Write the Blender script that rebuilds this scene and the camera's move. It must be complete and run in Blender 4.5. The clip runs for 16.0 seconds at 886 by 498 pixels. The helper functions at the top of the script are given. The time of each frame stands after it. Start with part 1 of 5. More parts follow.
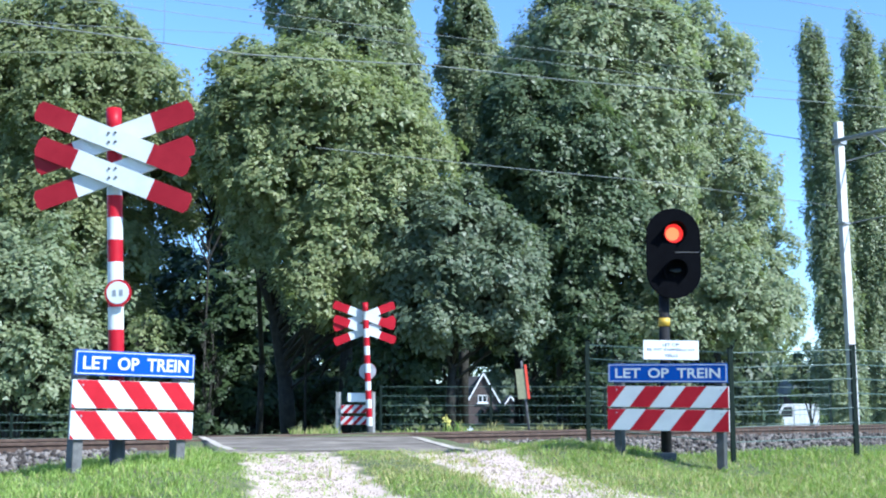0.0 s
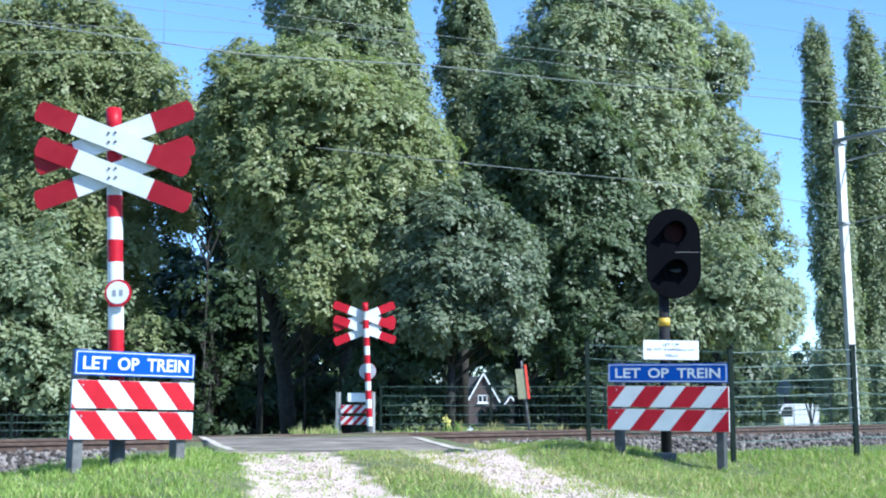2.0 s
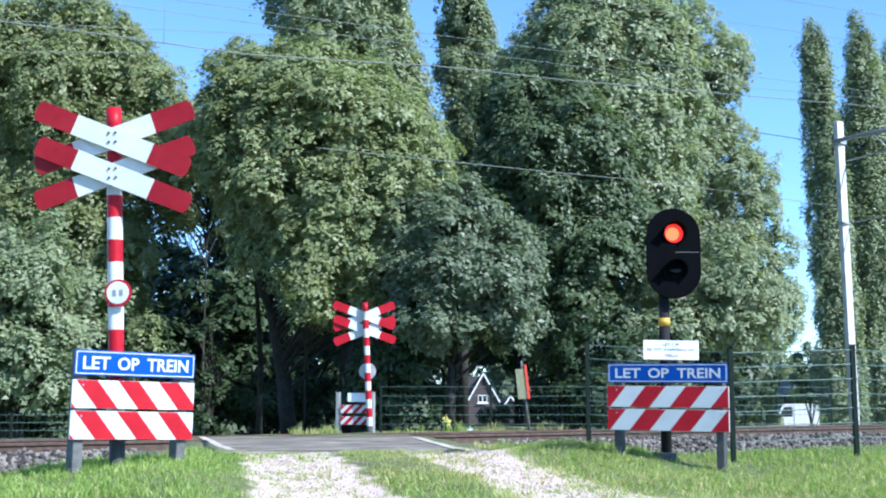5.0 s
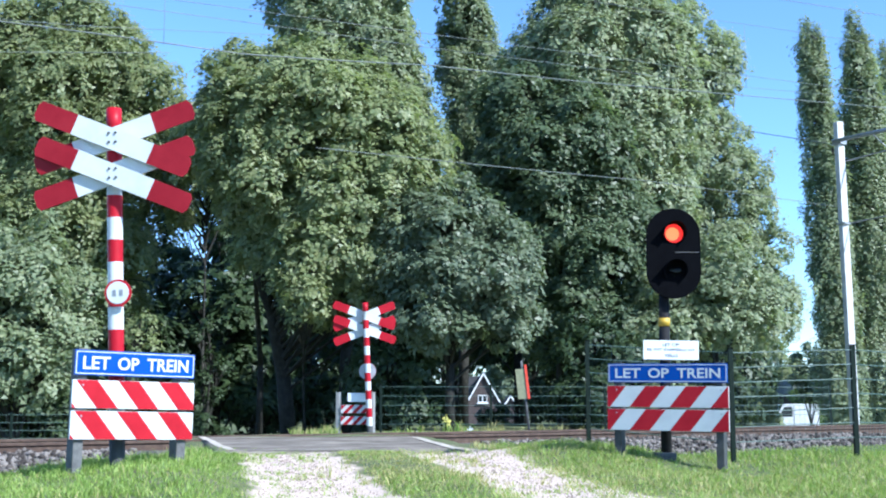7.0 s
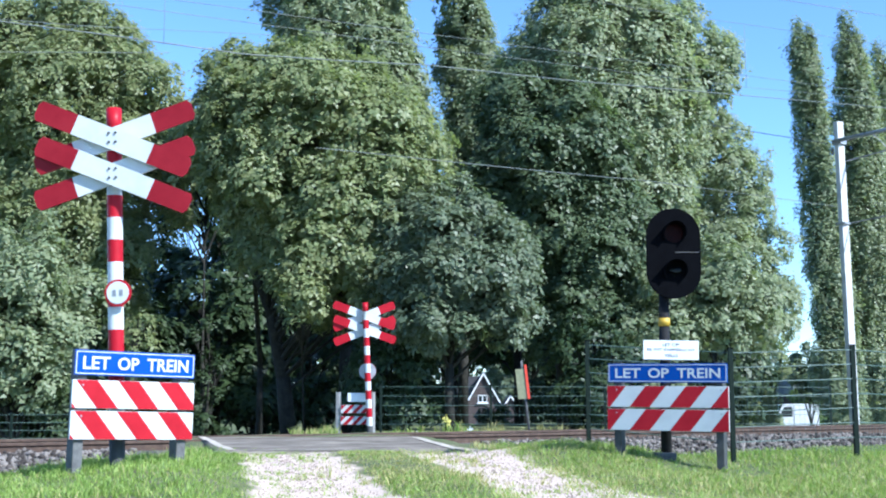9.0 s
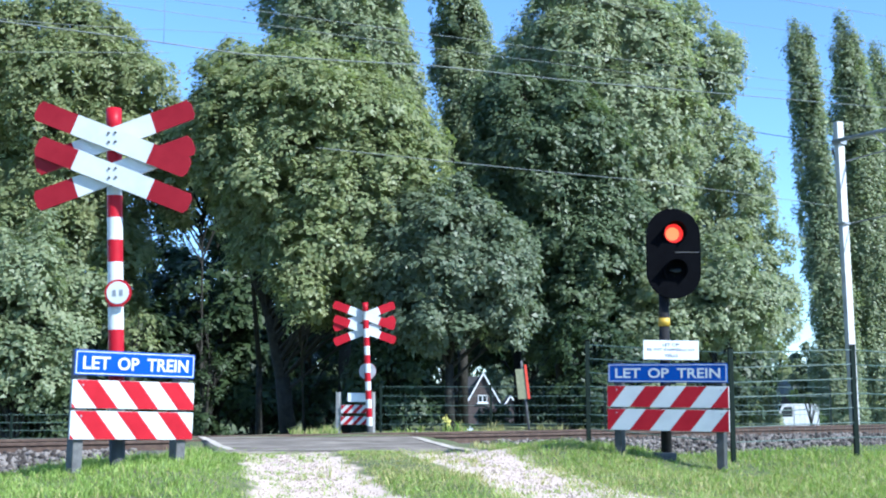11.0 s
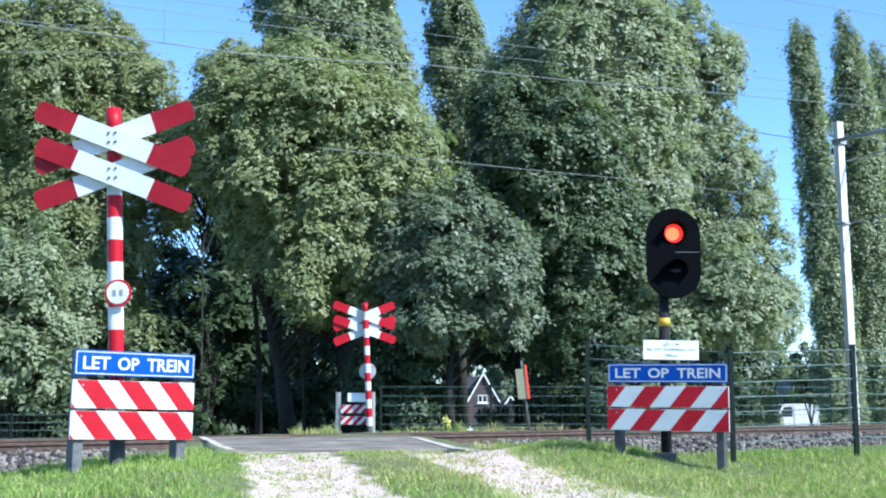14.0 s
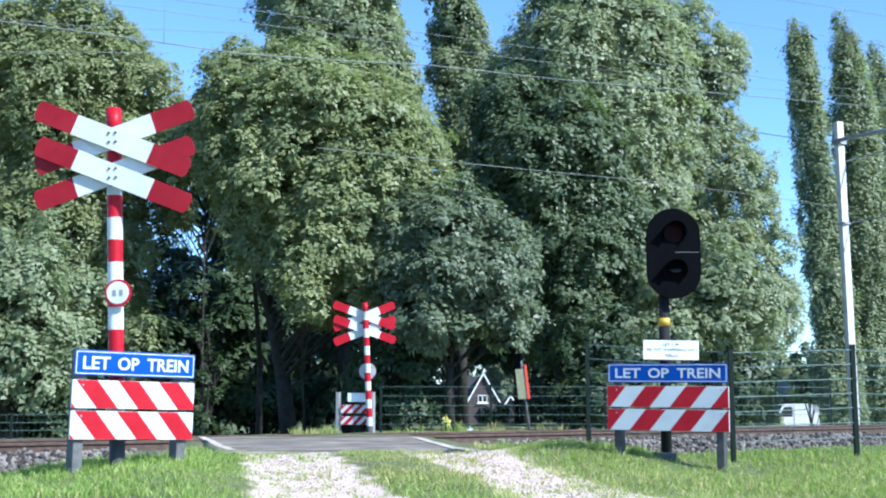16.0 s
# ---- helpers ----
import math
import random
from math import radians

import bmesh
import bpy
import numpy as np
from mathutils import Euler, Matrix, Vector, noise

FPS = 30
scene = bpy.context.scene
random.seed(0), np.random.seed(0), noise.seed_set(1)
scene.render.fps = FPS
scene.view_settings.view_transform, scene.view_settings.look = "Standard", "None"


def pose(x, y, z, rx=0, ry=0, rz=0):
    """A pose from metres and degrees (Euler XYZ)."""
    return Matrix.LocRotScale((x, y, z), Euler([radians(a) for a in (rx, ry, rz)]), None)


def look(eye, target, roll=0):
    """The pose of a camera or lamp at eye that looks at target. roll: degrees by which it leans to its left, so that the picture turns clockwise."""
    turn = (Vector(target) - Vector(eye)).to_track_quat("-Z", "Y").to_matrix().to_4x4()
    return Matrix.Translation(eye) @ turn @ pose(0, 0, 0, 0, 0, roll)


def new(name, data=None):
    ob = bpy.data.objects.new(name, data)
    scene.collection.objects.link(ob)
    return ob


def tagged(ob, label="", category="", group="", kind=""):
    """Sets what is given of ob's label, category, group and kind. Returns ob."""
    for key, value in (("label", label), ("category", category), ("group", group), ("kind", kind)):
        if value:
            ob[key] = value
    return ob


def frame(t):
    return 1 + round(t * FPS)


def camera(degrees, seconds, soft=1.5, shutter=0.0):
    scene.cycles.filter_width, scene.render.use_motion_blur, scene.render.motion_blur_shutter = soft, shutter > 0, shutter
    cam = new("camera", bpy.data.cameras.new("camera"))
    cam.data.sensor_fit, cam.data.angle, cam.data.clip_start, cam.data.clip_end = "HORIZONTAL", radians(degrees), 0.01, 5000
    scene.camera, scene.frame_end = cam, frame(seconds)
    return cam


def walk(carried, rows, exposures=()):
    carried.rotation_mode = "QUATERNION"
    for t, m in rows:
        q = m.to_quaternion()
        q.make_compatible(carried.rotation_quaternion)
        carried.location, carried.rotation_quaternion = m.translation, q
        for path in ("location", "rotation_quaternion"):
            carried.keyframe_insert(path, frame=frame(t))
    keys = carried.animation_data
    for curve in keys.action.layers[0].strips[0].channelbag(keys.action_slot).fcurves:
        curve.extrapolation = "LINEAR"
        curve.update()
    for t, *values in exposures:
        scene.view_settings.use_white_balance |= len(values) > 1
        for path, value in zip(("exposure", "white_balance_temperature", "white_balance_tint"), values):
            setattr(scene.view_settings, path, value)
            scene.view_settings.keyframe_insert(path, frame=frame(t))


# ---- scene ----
# ---------- camera ----------
cam = camera(41.76, 16.0, soft=2.05)
EYE = pose(0, 0, 0.48, 97.5124, 0, 0)
walk(cam, [(0, EYE), (16.0, EYE)], exposures=[(0, 1.02, 5380, 8.0), (16.0, 1.02, 5380, 8.0)])

# ---------- world and sun ----------
SUN = Vector((0.604, -0.432, 0.669)).normalized()
world = bpy.data.worlds.new("sky")
world.use_nodes = True
scene.world = world
wn = world.node_tree
sky = wn.nodes.new("ShaderNodeTexSky")
sky.sky_type = "NISHITA"
sky.sun_disc = False
sky.sun_elevation = math.asin(SUN.z)
sky.sun_rotation = math.atan2(SUN.x, SUN.y)
sky.altitude = 600
sky.air_density, sky.dust_density, sky.ozone_density = 1.0, 0.1, 5.5
back = wn.nodes["Background"]
back.inputs["Strength"].default_value = 0.139
wn.links.new(sky.outputs[0], back.inputs["Color"])

sun_data = bpy.data.lights.new("sun", "SUN")
sun_data.energy, sun_data.angle, sun_data.color = 5.0, radians(0.53), (1.0, 0.94, 0.85)
sun = new("sun", sun_data)
sun.matrix_world = look(SUN * 60, (0, 0, 0))


# ---------- materials ----------
def material(name, colors, rough=0.6, scale=8.0, metal=0.0, bump=0.0, bump_scale=60.0, detail=6.0, spec=0.5, coat=0.0, island=0.0):
    """A surface of two or three colours mixed by noise at two scales, with fine relief."""
    m = bpy.data.materials.new(name)
    m.use_nodes = True
    t = m.node_tree
    b = t.nodes["Principled BSDF"]
    b.inputs["Roughness"].default_value = rough
    b.inputs["Metallic"].default_value = metal
    b.inputs["Specular IOR Level"].default_value = spec
    b.inputs["Coat Weight"].default_value = coat
    geo = t.nodes.new("ShaderNodeTexCoord")
    n1 = t.nodes.new("ShaderNodeTexNoise")
    n1.inputs["Scale"].default_value = scale
    n1.inputs["Detail"].default_value = detail
    n1.inputs["Roughness"].default_value = 0.65
    t.links.new(geo.outputs["Object"], n1.inputs["Vector"])
    ramp = t.nodes.new("ShaderNodeValToRGB")
    el = ramp.color_ramp.elements
    el[0].position, el[1].position = 0.32, 0.68
    el[0].color, el[1].color = (*colors[0], 1), (*colors[-1], 1)
    if len(colors) > 2:
        e = el.new(0.5)
        e.color = (*colors[1], 1)
    if island:
        g = t.nodes.new("ShaderNodeNewGeometry")
        mixf = t.nodes.new("ShaderNodeMix")
        mixf.inputs[0].default_value = island
        t.links.new(n1.outputs["Fac"], mixf.inputs[2])
        t.links.new(g.outputs["Random Per Island"], mixf.inputs[3])
        t.links.new(mixf.outputs[0], ramp.inputs["Fac"])
    else:
        t.links.new(n1.outputs["Fac"], ramp.inputs["Fac"])
    t.links.new(ramp.outputs["Color"], b.inputs["Base Color"])
    if bump:
        n2 = t.nodes.new("ShaderNodeTexNoise")
        n2.inputs["Scale"].default_value = bump_scale
        n2.inputs["Detail"].default_value = 4.0
        t.links.new(geo.outputs["Object"], n2.inputs["Vector"])
        bp = t.nodes.new("ShaderNodeBump")
        bp.inputs["Strength"].default_value = bump
        bp.inputs["Distance"].default_value = 0.01
        t.links.new(n2.outputs["Fac"], bp.inputs["Height"])
        t.links.new(bp.outputs["Normal"], b.inputs["Normal"])
    return m


def leaf_material(name, dark, light, rough=0.45, through_light=0.28):
    """Foliage: each leaf has a shade of its own, a waxy face and lets some light through."""
    m = bpy.data.materials.new(name)
    m.use_nodes = True
    t = m.node_tree
    b = t.nodes["Principled BSDF"]
    out = t.nodes["Material Output"]
    g = t.nodes.new("ShaderNodeNewGeometry")
    ramp = t.nodes.new("ShaderNodeValToRGB")
    el = ramp.color_ramp.elements
    el[0].color, el[1].color = (*dark, 1), (*light, 1)
    e = el.new(0.93)
    e.color = (light[0] * 1.25, light[1] * 1.12, light[2] * 1.1, 1)
    t.links.new(g.outputs["Random Per Island"], ramp.inputs["Fac"])
    t.links.new(ramp.outputs["Color"], b.inputs["Base Color"])
    b.inputs["Roughness"].default_value = rough
    b.inputs["Specular IOR Level"].default_value = 0.4
    tr = t.nodes.new("ShaderNodeBsdfTranslucent")
    mixc = t.nodes.new("ShaderNodeMixRGB")
    mixc.blend_type, mixc.inputs["Fac"].default_value = "MULTIPLY", 1.0
    mixc.inputs["Color2"].default_value = (1.2, 1.32, 0.75, 1)
    t.links.new(ramp.outputs["Color"], mixc.inputs["Color1"])
    t.links.new(mixc.outputs["Color"], tr.inputs["Color"])
    mx = t.nodes.new("ShaderNodeMixShader")
    mx.inputs["Fac"].default_value = through_light
    t.links.new(b.outputs[0], mx.inputs[1])
    t.links.new(tr.outputs[0], mx.inputs[2])
    t.links.new(mx.outputs[0], out.inputs["Surface"])
    return m


RED = material("red_sheeting", [(0.30, 0.004, 0.012), (0.35, 0.006, 0.016), (0.38, 0.010, 0.020)], 0.45, 5.0, bump=0.02, spec=0.2)
# the same red darkened for the near cross's angle to the sun
DIMRED = material("dimmed_red_sheeting", [(0.20, 0.005, 0.012), (0.235, 0.008, 0.016), (0.26, 0.012, 0.020)], 0.5, 5.0, bump=0.02, spec=0.2)
WHITE = material("white_sheeting", [(0.48, 0.51, 0.51), (0.55, 0.58, 0.57), (0.59, 0.61, 0.60)], 0.45, 4.0, bump=0.02, spec=0.3)
BLUE = material("blue_sheeting", [(0.003, 0.046, 0.25), (0.004, 0.058, 0.31), (0.006, 0.066, 0.34)], 0.45, 4.0, spec=0.2)
BLACK = material("black_paint", [(0.0018, 0.002, 0.003), (0.0032, 0.0036, 0.005)], 0.85, 12.0, bump=0.05, spec=0.04)
DARKRED = material("dark_red_glass", [(0.010, 0.001, 0.001), (0.020, 0.0015, 0.001)], 0.45, 30.0, spec=0.08)
GREYGLASS = material("frosted_clear_glass", [(0.03, 0.035, 0.036), (0.06, 0.066, 0.066)], 0.45, 25.0, spec=0.3)
YELLOW = material("yellow_paint", [(0.42, 0.27, 0.02), (0.52, 0.34, 0.03)], 0.5, 10.0)
STEEL = material("galvanised_steel", [(0.30, 0.31, 0.32), (0.42, 0.43, 0.44)], 0.5, 14.0, metal=0.6, bump=0.05)
GREYPOST = material("weathered_grey_post", [(0.06, 0.06, 0.06), (0.10, 0.10, 0.098), (0.135, 0.135, 0.13)], 0.8, 16.0, bump=0.25)
PALEPOST = material("pale_grey_post", [(0.20, 0.20, 0.19), (0.30, 0.30, 0.285)], 0.8, 16.0, bump=0.2)
TARRED = material("tarred_pole_paint", [(0.010, 0.010, 0.011), (0.020, 0.020, 0.021)], 0.75, 16.0, bump=0.1, spec=0.15)
DARKPOST = material("dark_plastic_post", [(0.035, 0.037, 0.036), (0.06, 0.062, 0.06)], 0.7, 16.0, bump=0.2)
GREEN = material("green_fence_paint", [(0.075, 0.125, 0.105), (0.11, 0.165, 0.14)], 0.5, 12.0)
DARKGREEN = material("dark_green_post_paint", [(0.006, 0.013, 0.010), (0.012, 0.022, 0.016)], 0.7, 12.0, spec=0.15)
RUST = material("rusty_rail_steel", [(0.042, 0.024, 0.016), (0.070, 0.042, 0.028), (0.105, 0.068, 0.046)], 0.8, 9.0, bump=0.3)
SHINE = material("polished_rail_head", [(0.50, 0.47, 0.45), (0.62, 0.60, 0.58)], 0.22, 6.0, metal=1.0)
CONCRETE = material("mast_concrete", [(0.46, 0.455, 0.44), (0.56, 0.555, 0.54), (0.62, 0.615, 0.60)], 0.8, 3.0, bump=0.2)
SLEEPER = material("weathered_sleeper", [(0.14, 0.12, 0.10), (0.24, 0.21, 0.18)], 0.9, 8.0, bump=0.4)
STONE = material("ballast_stone", [(0.030, 0.023, 0.018), (0.088, 0.072, 0.058), (0.20, 0.175, 0.15)], 0.9, 6.0, bump=0.5, bump_scale=40, island=0.75)
BED = material("packed_ballast", [(0.035, 0.029, 0.024), (0.10, 0.088, 0.075), (0.22, 0.20, 0.18)], 0.95, 26.0, bump=1.0, bump_scale=30)
PEBBLE = material("pale_gravel_stone", [(0.19, 0.15, 0.122), (0.39, 0.315, 0.258), (0.54, 0.445, 0.37)], 0.9, 9.0, bump=0.4, island=0.7)
ASPHALT = material("worn_asphalt", [(0.105, 0.090, 0.075), (0.175, 0.153, 0.126), (0.30, 0.262, 0.21)], 0.95, 1.7, bump=0.8, bump_scale=90, detail=9.0, spec=0.15)
ROADPAINT = material("worn_road_paint", [(0.20, 0.175, 0.14), (0.44, 0.39, 0.32), (0.56, 0.50, 0.41)], 0.8, 14.0, bump=0.2)
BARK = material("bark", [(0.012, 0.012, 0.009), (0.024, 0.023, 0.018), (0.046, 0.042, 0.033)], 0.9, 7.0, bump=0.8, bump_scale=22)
WIRE = material("dull_copper_wire", [(0.11, 0.125, 0.115), (0.20, 0.22, 0.20)], 0.5, 4.0)
BRICK = material("red_brown_brickwork", [(0.050, 0.038, 0.036), (0.085, 0.062, 0.056)], 0.9, 3.0, bump=0.3)
ROOFTILE = material("dark_roof_tile", [(0.035, 0.035, 0.04), (0.07, 0.066, 0.066)], 0.7, 2.0, bump=0.4, bump_scale=8)
PALEROOF = material("pale_grey_roof", [(0.12, 0.13, 0.14), (0.19, 0.20, 0.21)], 0.7, 2.0)
TRIM = material("white_painted_wood", [(0.74, 0.75, 0.75), (0.82, 0.83, 0.83)], 0.5, 5.0)
GLASS = material("dark_window_glass", [(0.015, 0.018, 0.02), (0.03, 0.035, 0.04)], 0.08, 3.0)
VANWHITE = material("white_car_paint", [(0.58, 0.59, 0.60), (0.68, 0.69, 0.70)], 0.25, 2.0, coat=0.6)
RUBBER = material("black_rubber", [(0.015, 0.015, 0.015), (0.03, 0.03, 0.03)], 0.85, 9.0)
FADED = material("faded_yellow_panel", [(0.17, 0.18, 0.10), (0.26, 0.265, 0.15)], 0.7, 12.0)
PAPER = material("white_notice_panel", [(0.76, 0.78, 0.78), (0.84, 0.86, 0.86)], 0.45, 6.0)
ORANGE = material("red_orange_marker", [(0.60, 0.05, 0.025), (0.72, 0.07, 0.03)], 0.5, 6.0)
FLOWER = material("yellow_weed_flower", [(0.55, 0.50, 0.08), (0.66, 0.62, 0.20)], 0.7, 20.0)

LEAF_ASH = leaf_material("ash_leaf", (0.172, 0.214, 0.094), (0.232, 0.274, 0.132), 0.46, 0.42)
LEAF_BUSH = leaf_material("bush_leaf", (0.106, 0.148, 0.086), (0.152, 0.196, 0.120), 0.46, 0.38)
LEAF_OAK = leaf_material("broad_leaf", (0.184, 0.228, 0.104), (0.246, 0.294, 0.144), 0.46, 0.44)
LEAF_POPLAR = leaf_material("poplar_leaf", (0.176, 0.224, 0.124), (0.244, 0.296, 0.174), 0.44, 0.42)
LEAF_SILVER = leaf_material("silver_poplar_leaf", (0.202, 0.252, 0.146), (0.278, 0.330, 0.204), 0.44, 0.42)
LEAF_LIME = leaf_material("dark_lime_leaf", (0.078, 0.120, 0.058), (0.118, 0.164, 0.084), 0.46, 0.38)
# leaf colour darkened to stand for the shade inside the wood
LEAF_DARK = leaf_material("shade_toned_leaf", (0.020, 0.042, 0.017), (0.050, 0.082, 0.032), 0.5, 0.25)
LEAF_BRIGHT = leaf_material("young_leaf", (0.070, 0.130, 0.026), (0.145, 0.215, 0.056), 0.4, 0.35)
GRASS = leaf_material("grass_blade", (0.145, 0.240, 0.042), (0.295, 0.415, 0.105), 0.5, 0.42)
DRYGRASS = leaf_material("dry_grass_blade", (0.22, 0.235, 0.070), (0.42, 0.41, 0.19), 0.6, 0.3)

GLOW = bpy.data.materials.new("lit_red_lamp")
GLOW.use_nodes = True
gb = GLOW.node_tree.nodes["Principled BSDF"]
gb.inputs["Base Color"].default_value = (0.6, 0.05, 0.02, 1)
gb.inputs["Emission Color"].default_value = (1.0, 0.19, 0.055, 1)
gb.inputs["Emission Strength"].default_value = 1.05
GLOWRIM = bpy.data.materials.new("lit_red_lamp_rim")
GLOWRIM.use_nodes = True
gb = GLOWRIM.node_tree.nodes["Principled BSDF"]
gb.inputs["Base Color"].default_value = (0.5, 0.02, 0.01, 1)
gb.inputs["Emission Color"].default_value = (1.0, 0.028, 0.018, 1)
gb.inputs["Emission Strength"].default_value = 0.6


# ---------- mesh helpers ----------
def finish(name, bm, mats, parent=None, label="", smooth=False):
    me = bpy.data.meshes.new(name)
    bm.to_mesh(me)
    bm.free()
    for m in (mats if isinstance(mats, (list, tuple)) else [mats]):
        me.materials.append(m)
    if smooth:
        for p in me.polygons:
            p.use_smooth = True
    ob = new(name, me)
    if parent:
        ob.parent = parent
    if label:
        ob["label"] = label
    return ob


def part(name, bm, mats, parent, label="", smooth=False):
    return finish(name, bm, mats, parent, label, smooth)


def empty(name, m, label, category, group="", kind=""):
    ob = new(name)
    ob.empty_display_size = 0.2
    ob.matrix_basis = m
    return tagged(ob, label, category, group, kind)


def box(bm, c, s, bevel=0.0, rot=None, mat=0):
    r = bmesh.ops.create_cube(bm, size=1.0)
    vs = r["verts"]
    bmesh.ops.scale(bm, vec=s, verts=vs)
    if bevel:
        es = list({e for v in vs for e in v.link_edges})
        n = bmesh.ops.bevel(bm, geom=es, offset=bevel, segments=2, affect="EDGES", profile=0.7)
        vs = list({v for f in n["faces"] for v in f.verts} | {v for v in vs if v.is_valid})
    if rot is not None:
        bmesh.ops.transform(bm, matrix=rot, verts=vs)
    bmesh.ops.translate(bm, vec=c, verts=vs)
    if mat:
        for f in {f for v in vs for f in v.link_faces}:
            f.material_index = mat
    return vs


def boxed(c, s, bevel=0.0, rot=None):
    bm = bmesh.new()
    box(bm, c, s, bevel, rot)
    return bm


def tube(bm, a, b, r0, r1=None, n=12, caps=True, mat=0):
    """A tapered round bar from a to b."""
    r1 = r0 if r1 is None else r1
    a, b = Vector(a), Vector(b)
    q = (b - a).to_track_quat("Z", "Y")
    rings = []
    for p, r in ((a, r0), (b, r1)):
        rings.append([bm.verts.new(p + q @ Vector((r * math.cos(2 * math.pi * i / n), r * math.sin(2 * math.pi * i / n), 0))) for i in range(n)])
    for i in range(n):
        f = bm.faces.new((rings[0][i], rings[0][(i + 1) % n], rings[1][(i + 1) % n], rings[1][i]))
        f.material_index, f.smooth = mat, True
    if caps:
        bm.faces.new(rings[0][::-1]).material_index = mat
        bm.faces.new(rings[1]).material_index = mat


def piped(a, b, r0, r1=None, n=12):
    bm = bmesh.new()
    tube(bm, a, b, r0, r1, n)
    return bm


def slab(bm, pts, y0, y1, mat=0):
    """A plate: the outline pts in x and z, from y0 to y1."""
    fr = [bm.verts.new((x, y0, z)) for x, z in pts]
    bk = [bm.verts.new((x, y1, z)) for x, z in pts]
    n = len(pts)
    fs = [bm.faces.new(fr), bm.faces.new(bk[::-1])]
    for i in range(n):
        fs.append(bm.faces.new((fr[(i + 1) % n], fr[i], bk[i], bk[(i + 1) % n])))
    for f in fs:
        f.material_index = mat


def clip(pts, lo, hi):
    """The outline cut off at x = lo and x = hi."""
    for edge, sign in ((lo, 1), (hi, -1)):
        res = []
        for i in range(len(pts)):
            p, q = pts[i - 1], pts[i]
            ip, iq = (p[0] - edge) * sign >= 0, (q[0] - edge) * sign >= 0
            if ip != iq:
                k = (edge - p[0]) / (q[0] - p[0])
                res.append((edge, p[1] + k * (q[1] - p[1])))
            if iq:
                res.append(q)
        pts = res
    return pts


def lettering(text, width, height, m, mat, parent, label, name="lettering", bold=0.011):
    """Raised letters, drawn in x and z, centred on m, facing -y."""
    cu = bpy.data.curves.new(name, "FONT")
    cu.body, cu.extrude, cu.align_x, cu.resolution_u, cu.offset = text, 0.01, "CENTER", 4, bold
    tmp = bpy.data.objects.new(name, cu)
    scene.collection.objects.link(tmp)
    me = bpy.data.meshes.new_from_object(tmp.evaluated_get(bpy.context.evaluated_depsgraph_get()))
    bpy.data.objects.remove(tmp)
    co = np.empty(len(me.vertices) * 3)
    me.vertices.foreach_get("co", co)
    co = co.reshape(-1, 3)
    lo, hi = co.min(0), co.max(0)
    s = np.array((width, height, 0.0016)) / (hi - lo)
    co = (co - (lo + hi) / 2) * s
    co = np.stack([co[:, 0], -co[:, 2], co[:, 1]], 1)
    me.vertices.foreach_set("co", co.ravel())
    me.update()
    me.materials.clear()
    me.materials.append(mat)
    ob = new(name, me)
    ob.parent, ob.matrix_basis = parent, m
    ob["label"] = label
    return ob


def mesh_from(name, verts, faces, mats, mat_index=None):
    """A mesh from numpy arrays of vertices and equal-sided faces."""
    me = bpy.data.meshes.new(name)
    k = faces.shape[1]
    me.vertices.add(len(verts))
    me.vertices.foreach_set("co", verts.astype(np.float32).ravel())
    me.loops.add(faces.size)
    me.loops.foreach_set("vertex_index", faces.astype(np.int32).ravel())
    me.polygons.add(len(faces))
    me.polygons.foreach_set("loop_start", np.arange(0, faces.size, k, dtype=np.int32))
    for m in mats:
        me.materials.append(m)
    if mat_index is not None:
        me.polygons.foreach_set("material_index", mat_index.astype(np.int32))
    me.update(calc_edges=True)
    return me


def unit(a):
    return a / np.maximum(np.linalg.norm(a, axis=1, keepdims=True), 1e-6)


def leaves(rng, pts, outward, size, slim=0.55, jitter=0.3):
    """Slim leaf blades at pts, turned mostly outward and upward: vertices and triangles."""
    n = len(pts)
    nor = unit(outward * 1.0 + np.array((0.12, -0.15, 0.35)) + rng.normal(0, jitter, (n, 3)))
    tan = unit(np.cross(nor, rng.normal(0, 1, (n, 3))))
    tan[:, 2] -= 0.35
    tan = unit(tan - nor * (tan * nor).sum(1, keepdims=True))
    bit = np.cross(nor, tan)
    L = (size * rng.uniform(0.65, 1.3, n))[:, None]
    W = L * slim
    v = np.stack([pts - tan * L * 0.15, pts + tan * L + bit * W * 0.3, pts + tan * L * 0.45 - bit * W * 0.9], 1).reshape(-1, 3)
    f = np.arange(3 * n).reshape(-1, 3)
    return v, f


def stick(a, b, r0, r1, n=5):
    """A tapered twig as arrays: vertices and triangles."""
    a, b = np.array(a, float), np.array(b, float)
    d = (b - a) / max(np.linalg.norm(b - a), 1e-6)
    u = np.cross(d, (0.3, 0.9, 0.2))
    u /= np.linalg.norm(u)
    w = np.cross(d, u)
    ang = np.arange(n) * 2 * np.pi / n
    ring = np.cos(ang)[:, None] * u + np.sin(ang)[:, None] * w
    v = np.concatenate([a + ring * r0, b + ring * r1])
    i = np.arange(n)
    j = (i + 1) % n
    f = np.concatenate([np.stack([i, j, j + n], 1), np.stack([i, j + n, i + n], 1)])
    return v, f


def gather(pieces):
    """Joins (vertices, triangles, material) pieces."""
    vs, fs, ms, at = [], [], [], 0
    for v, f, m in pieces:
        vs.append(v), fs.append(f + at), ms.append(np.full(len(f), m))
        at += len(v)
    return np.concatenate(vs), np.concatenate(fs), np.concatenate(ms)


# ---------- ground ----------
LEAN = 0.198          # the lane runs to the far left: x falls by this for each metre of y


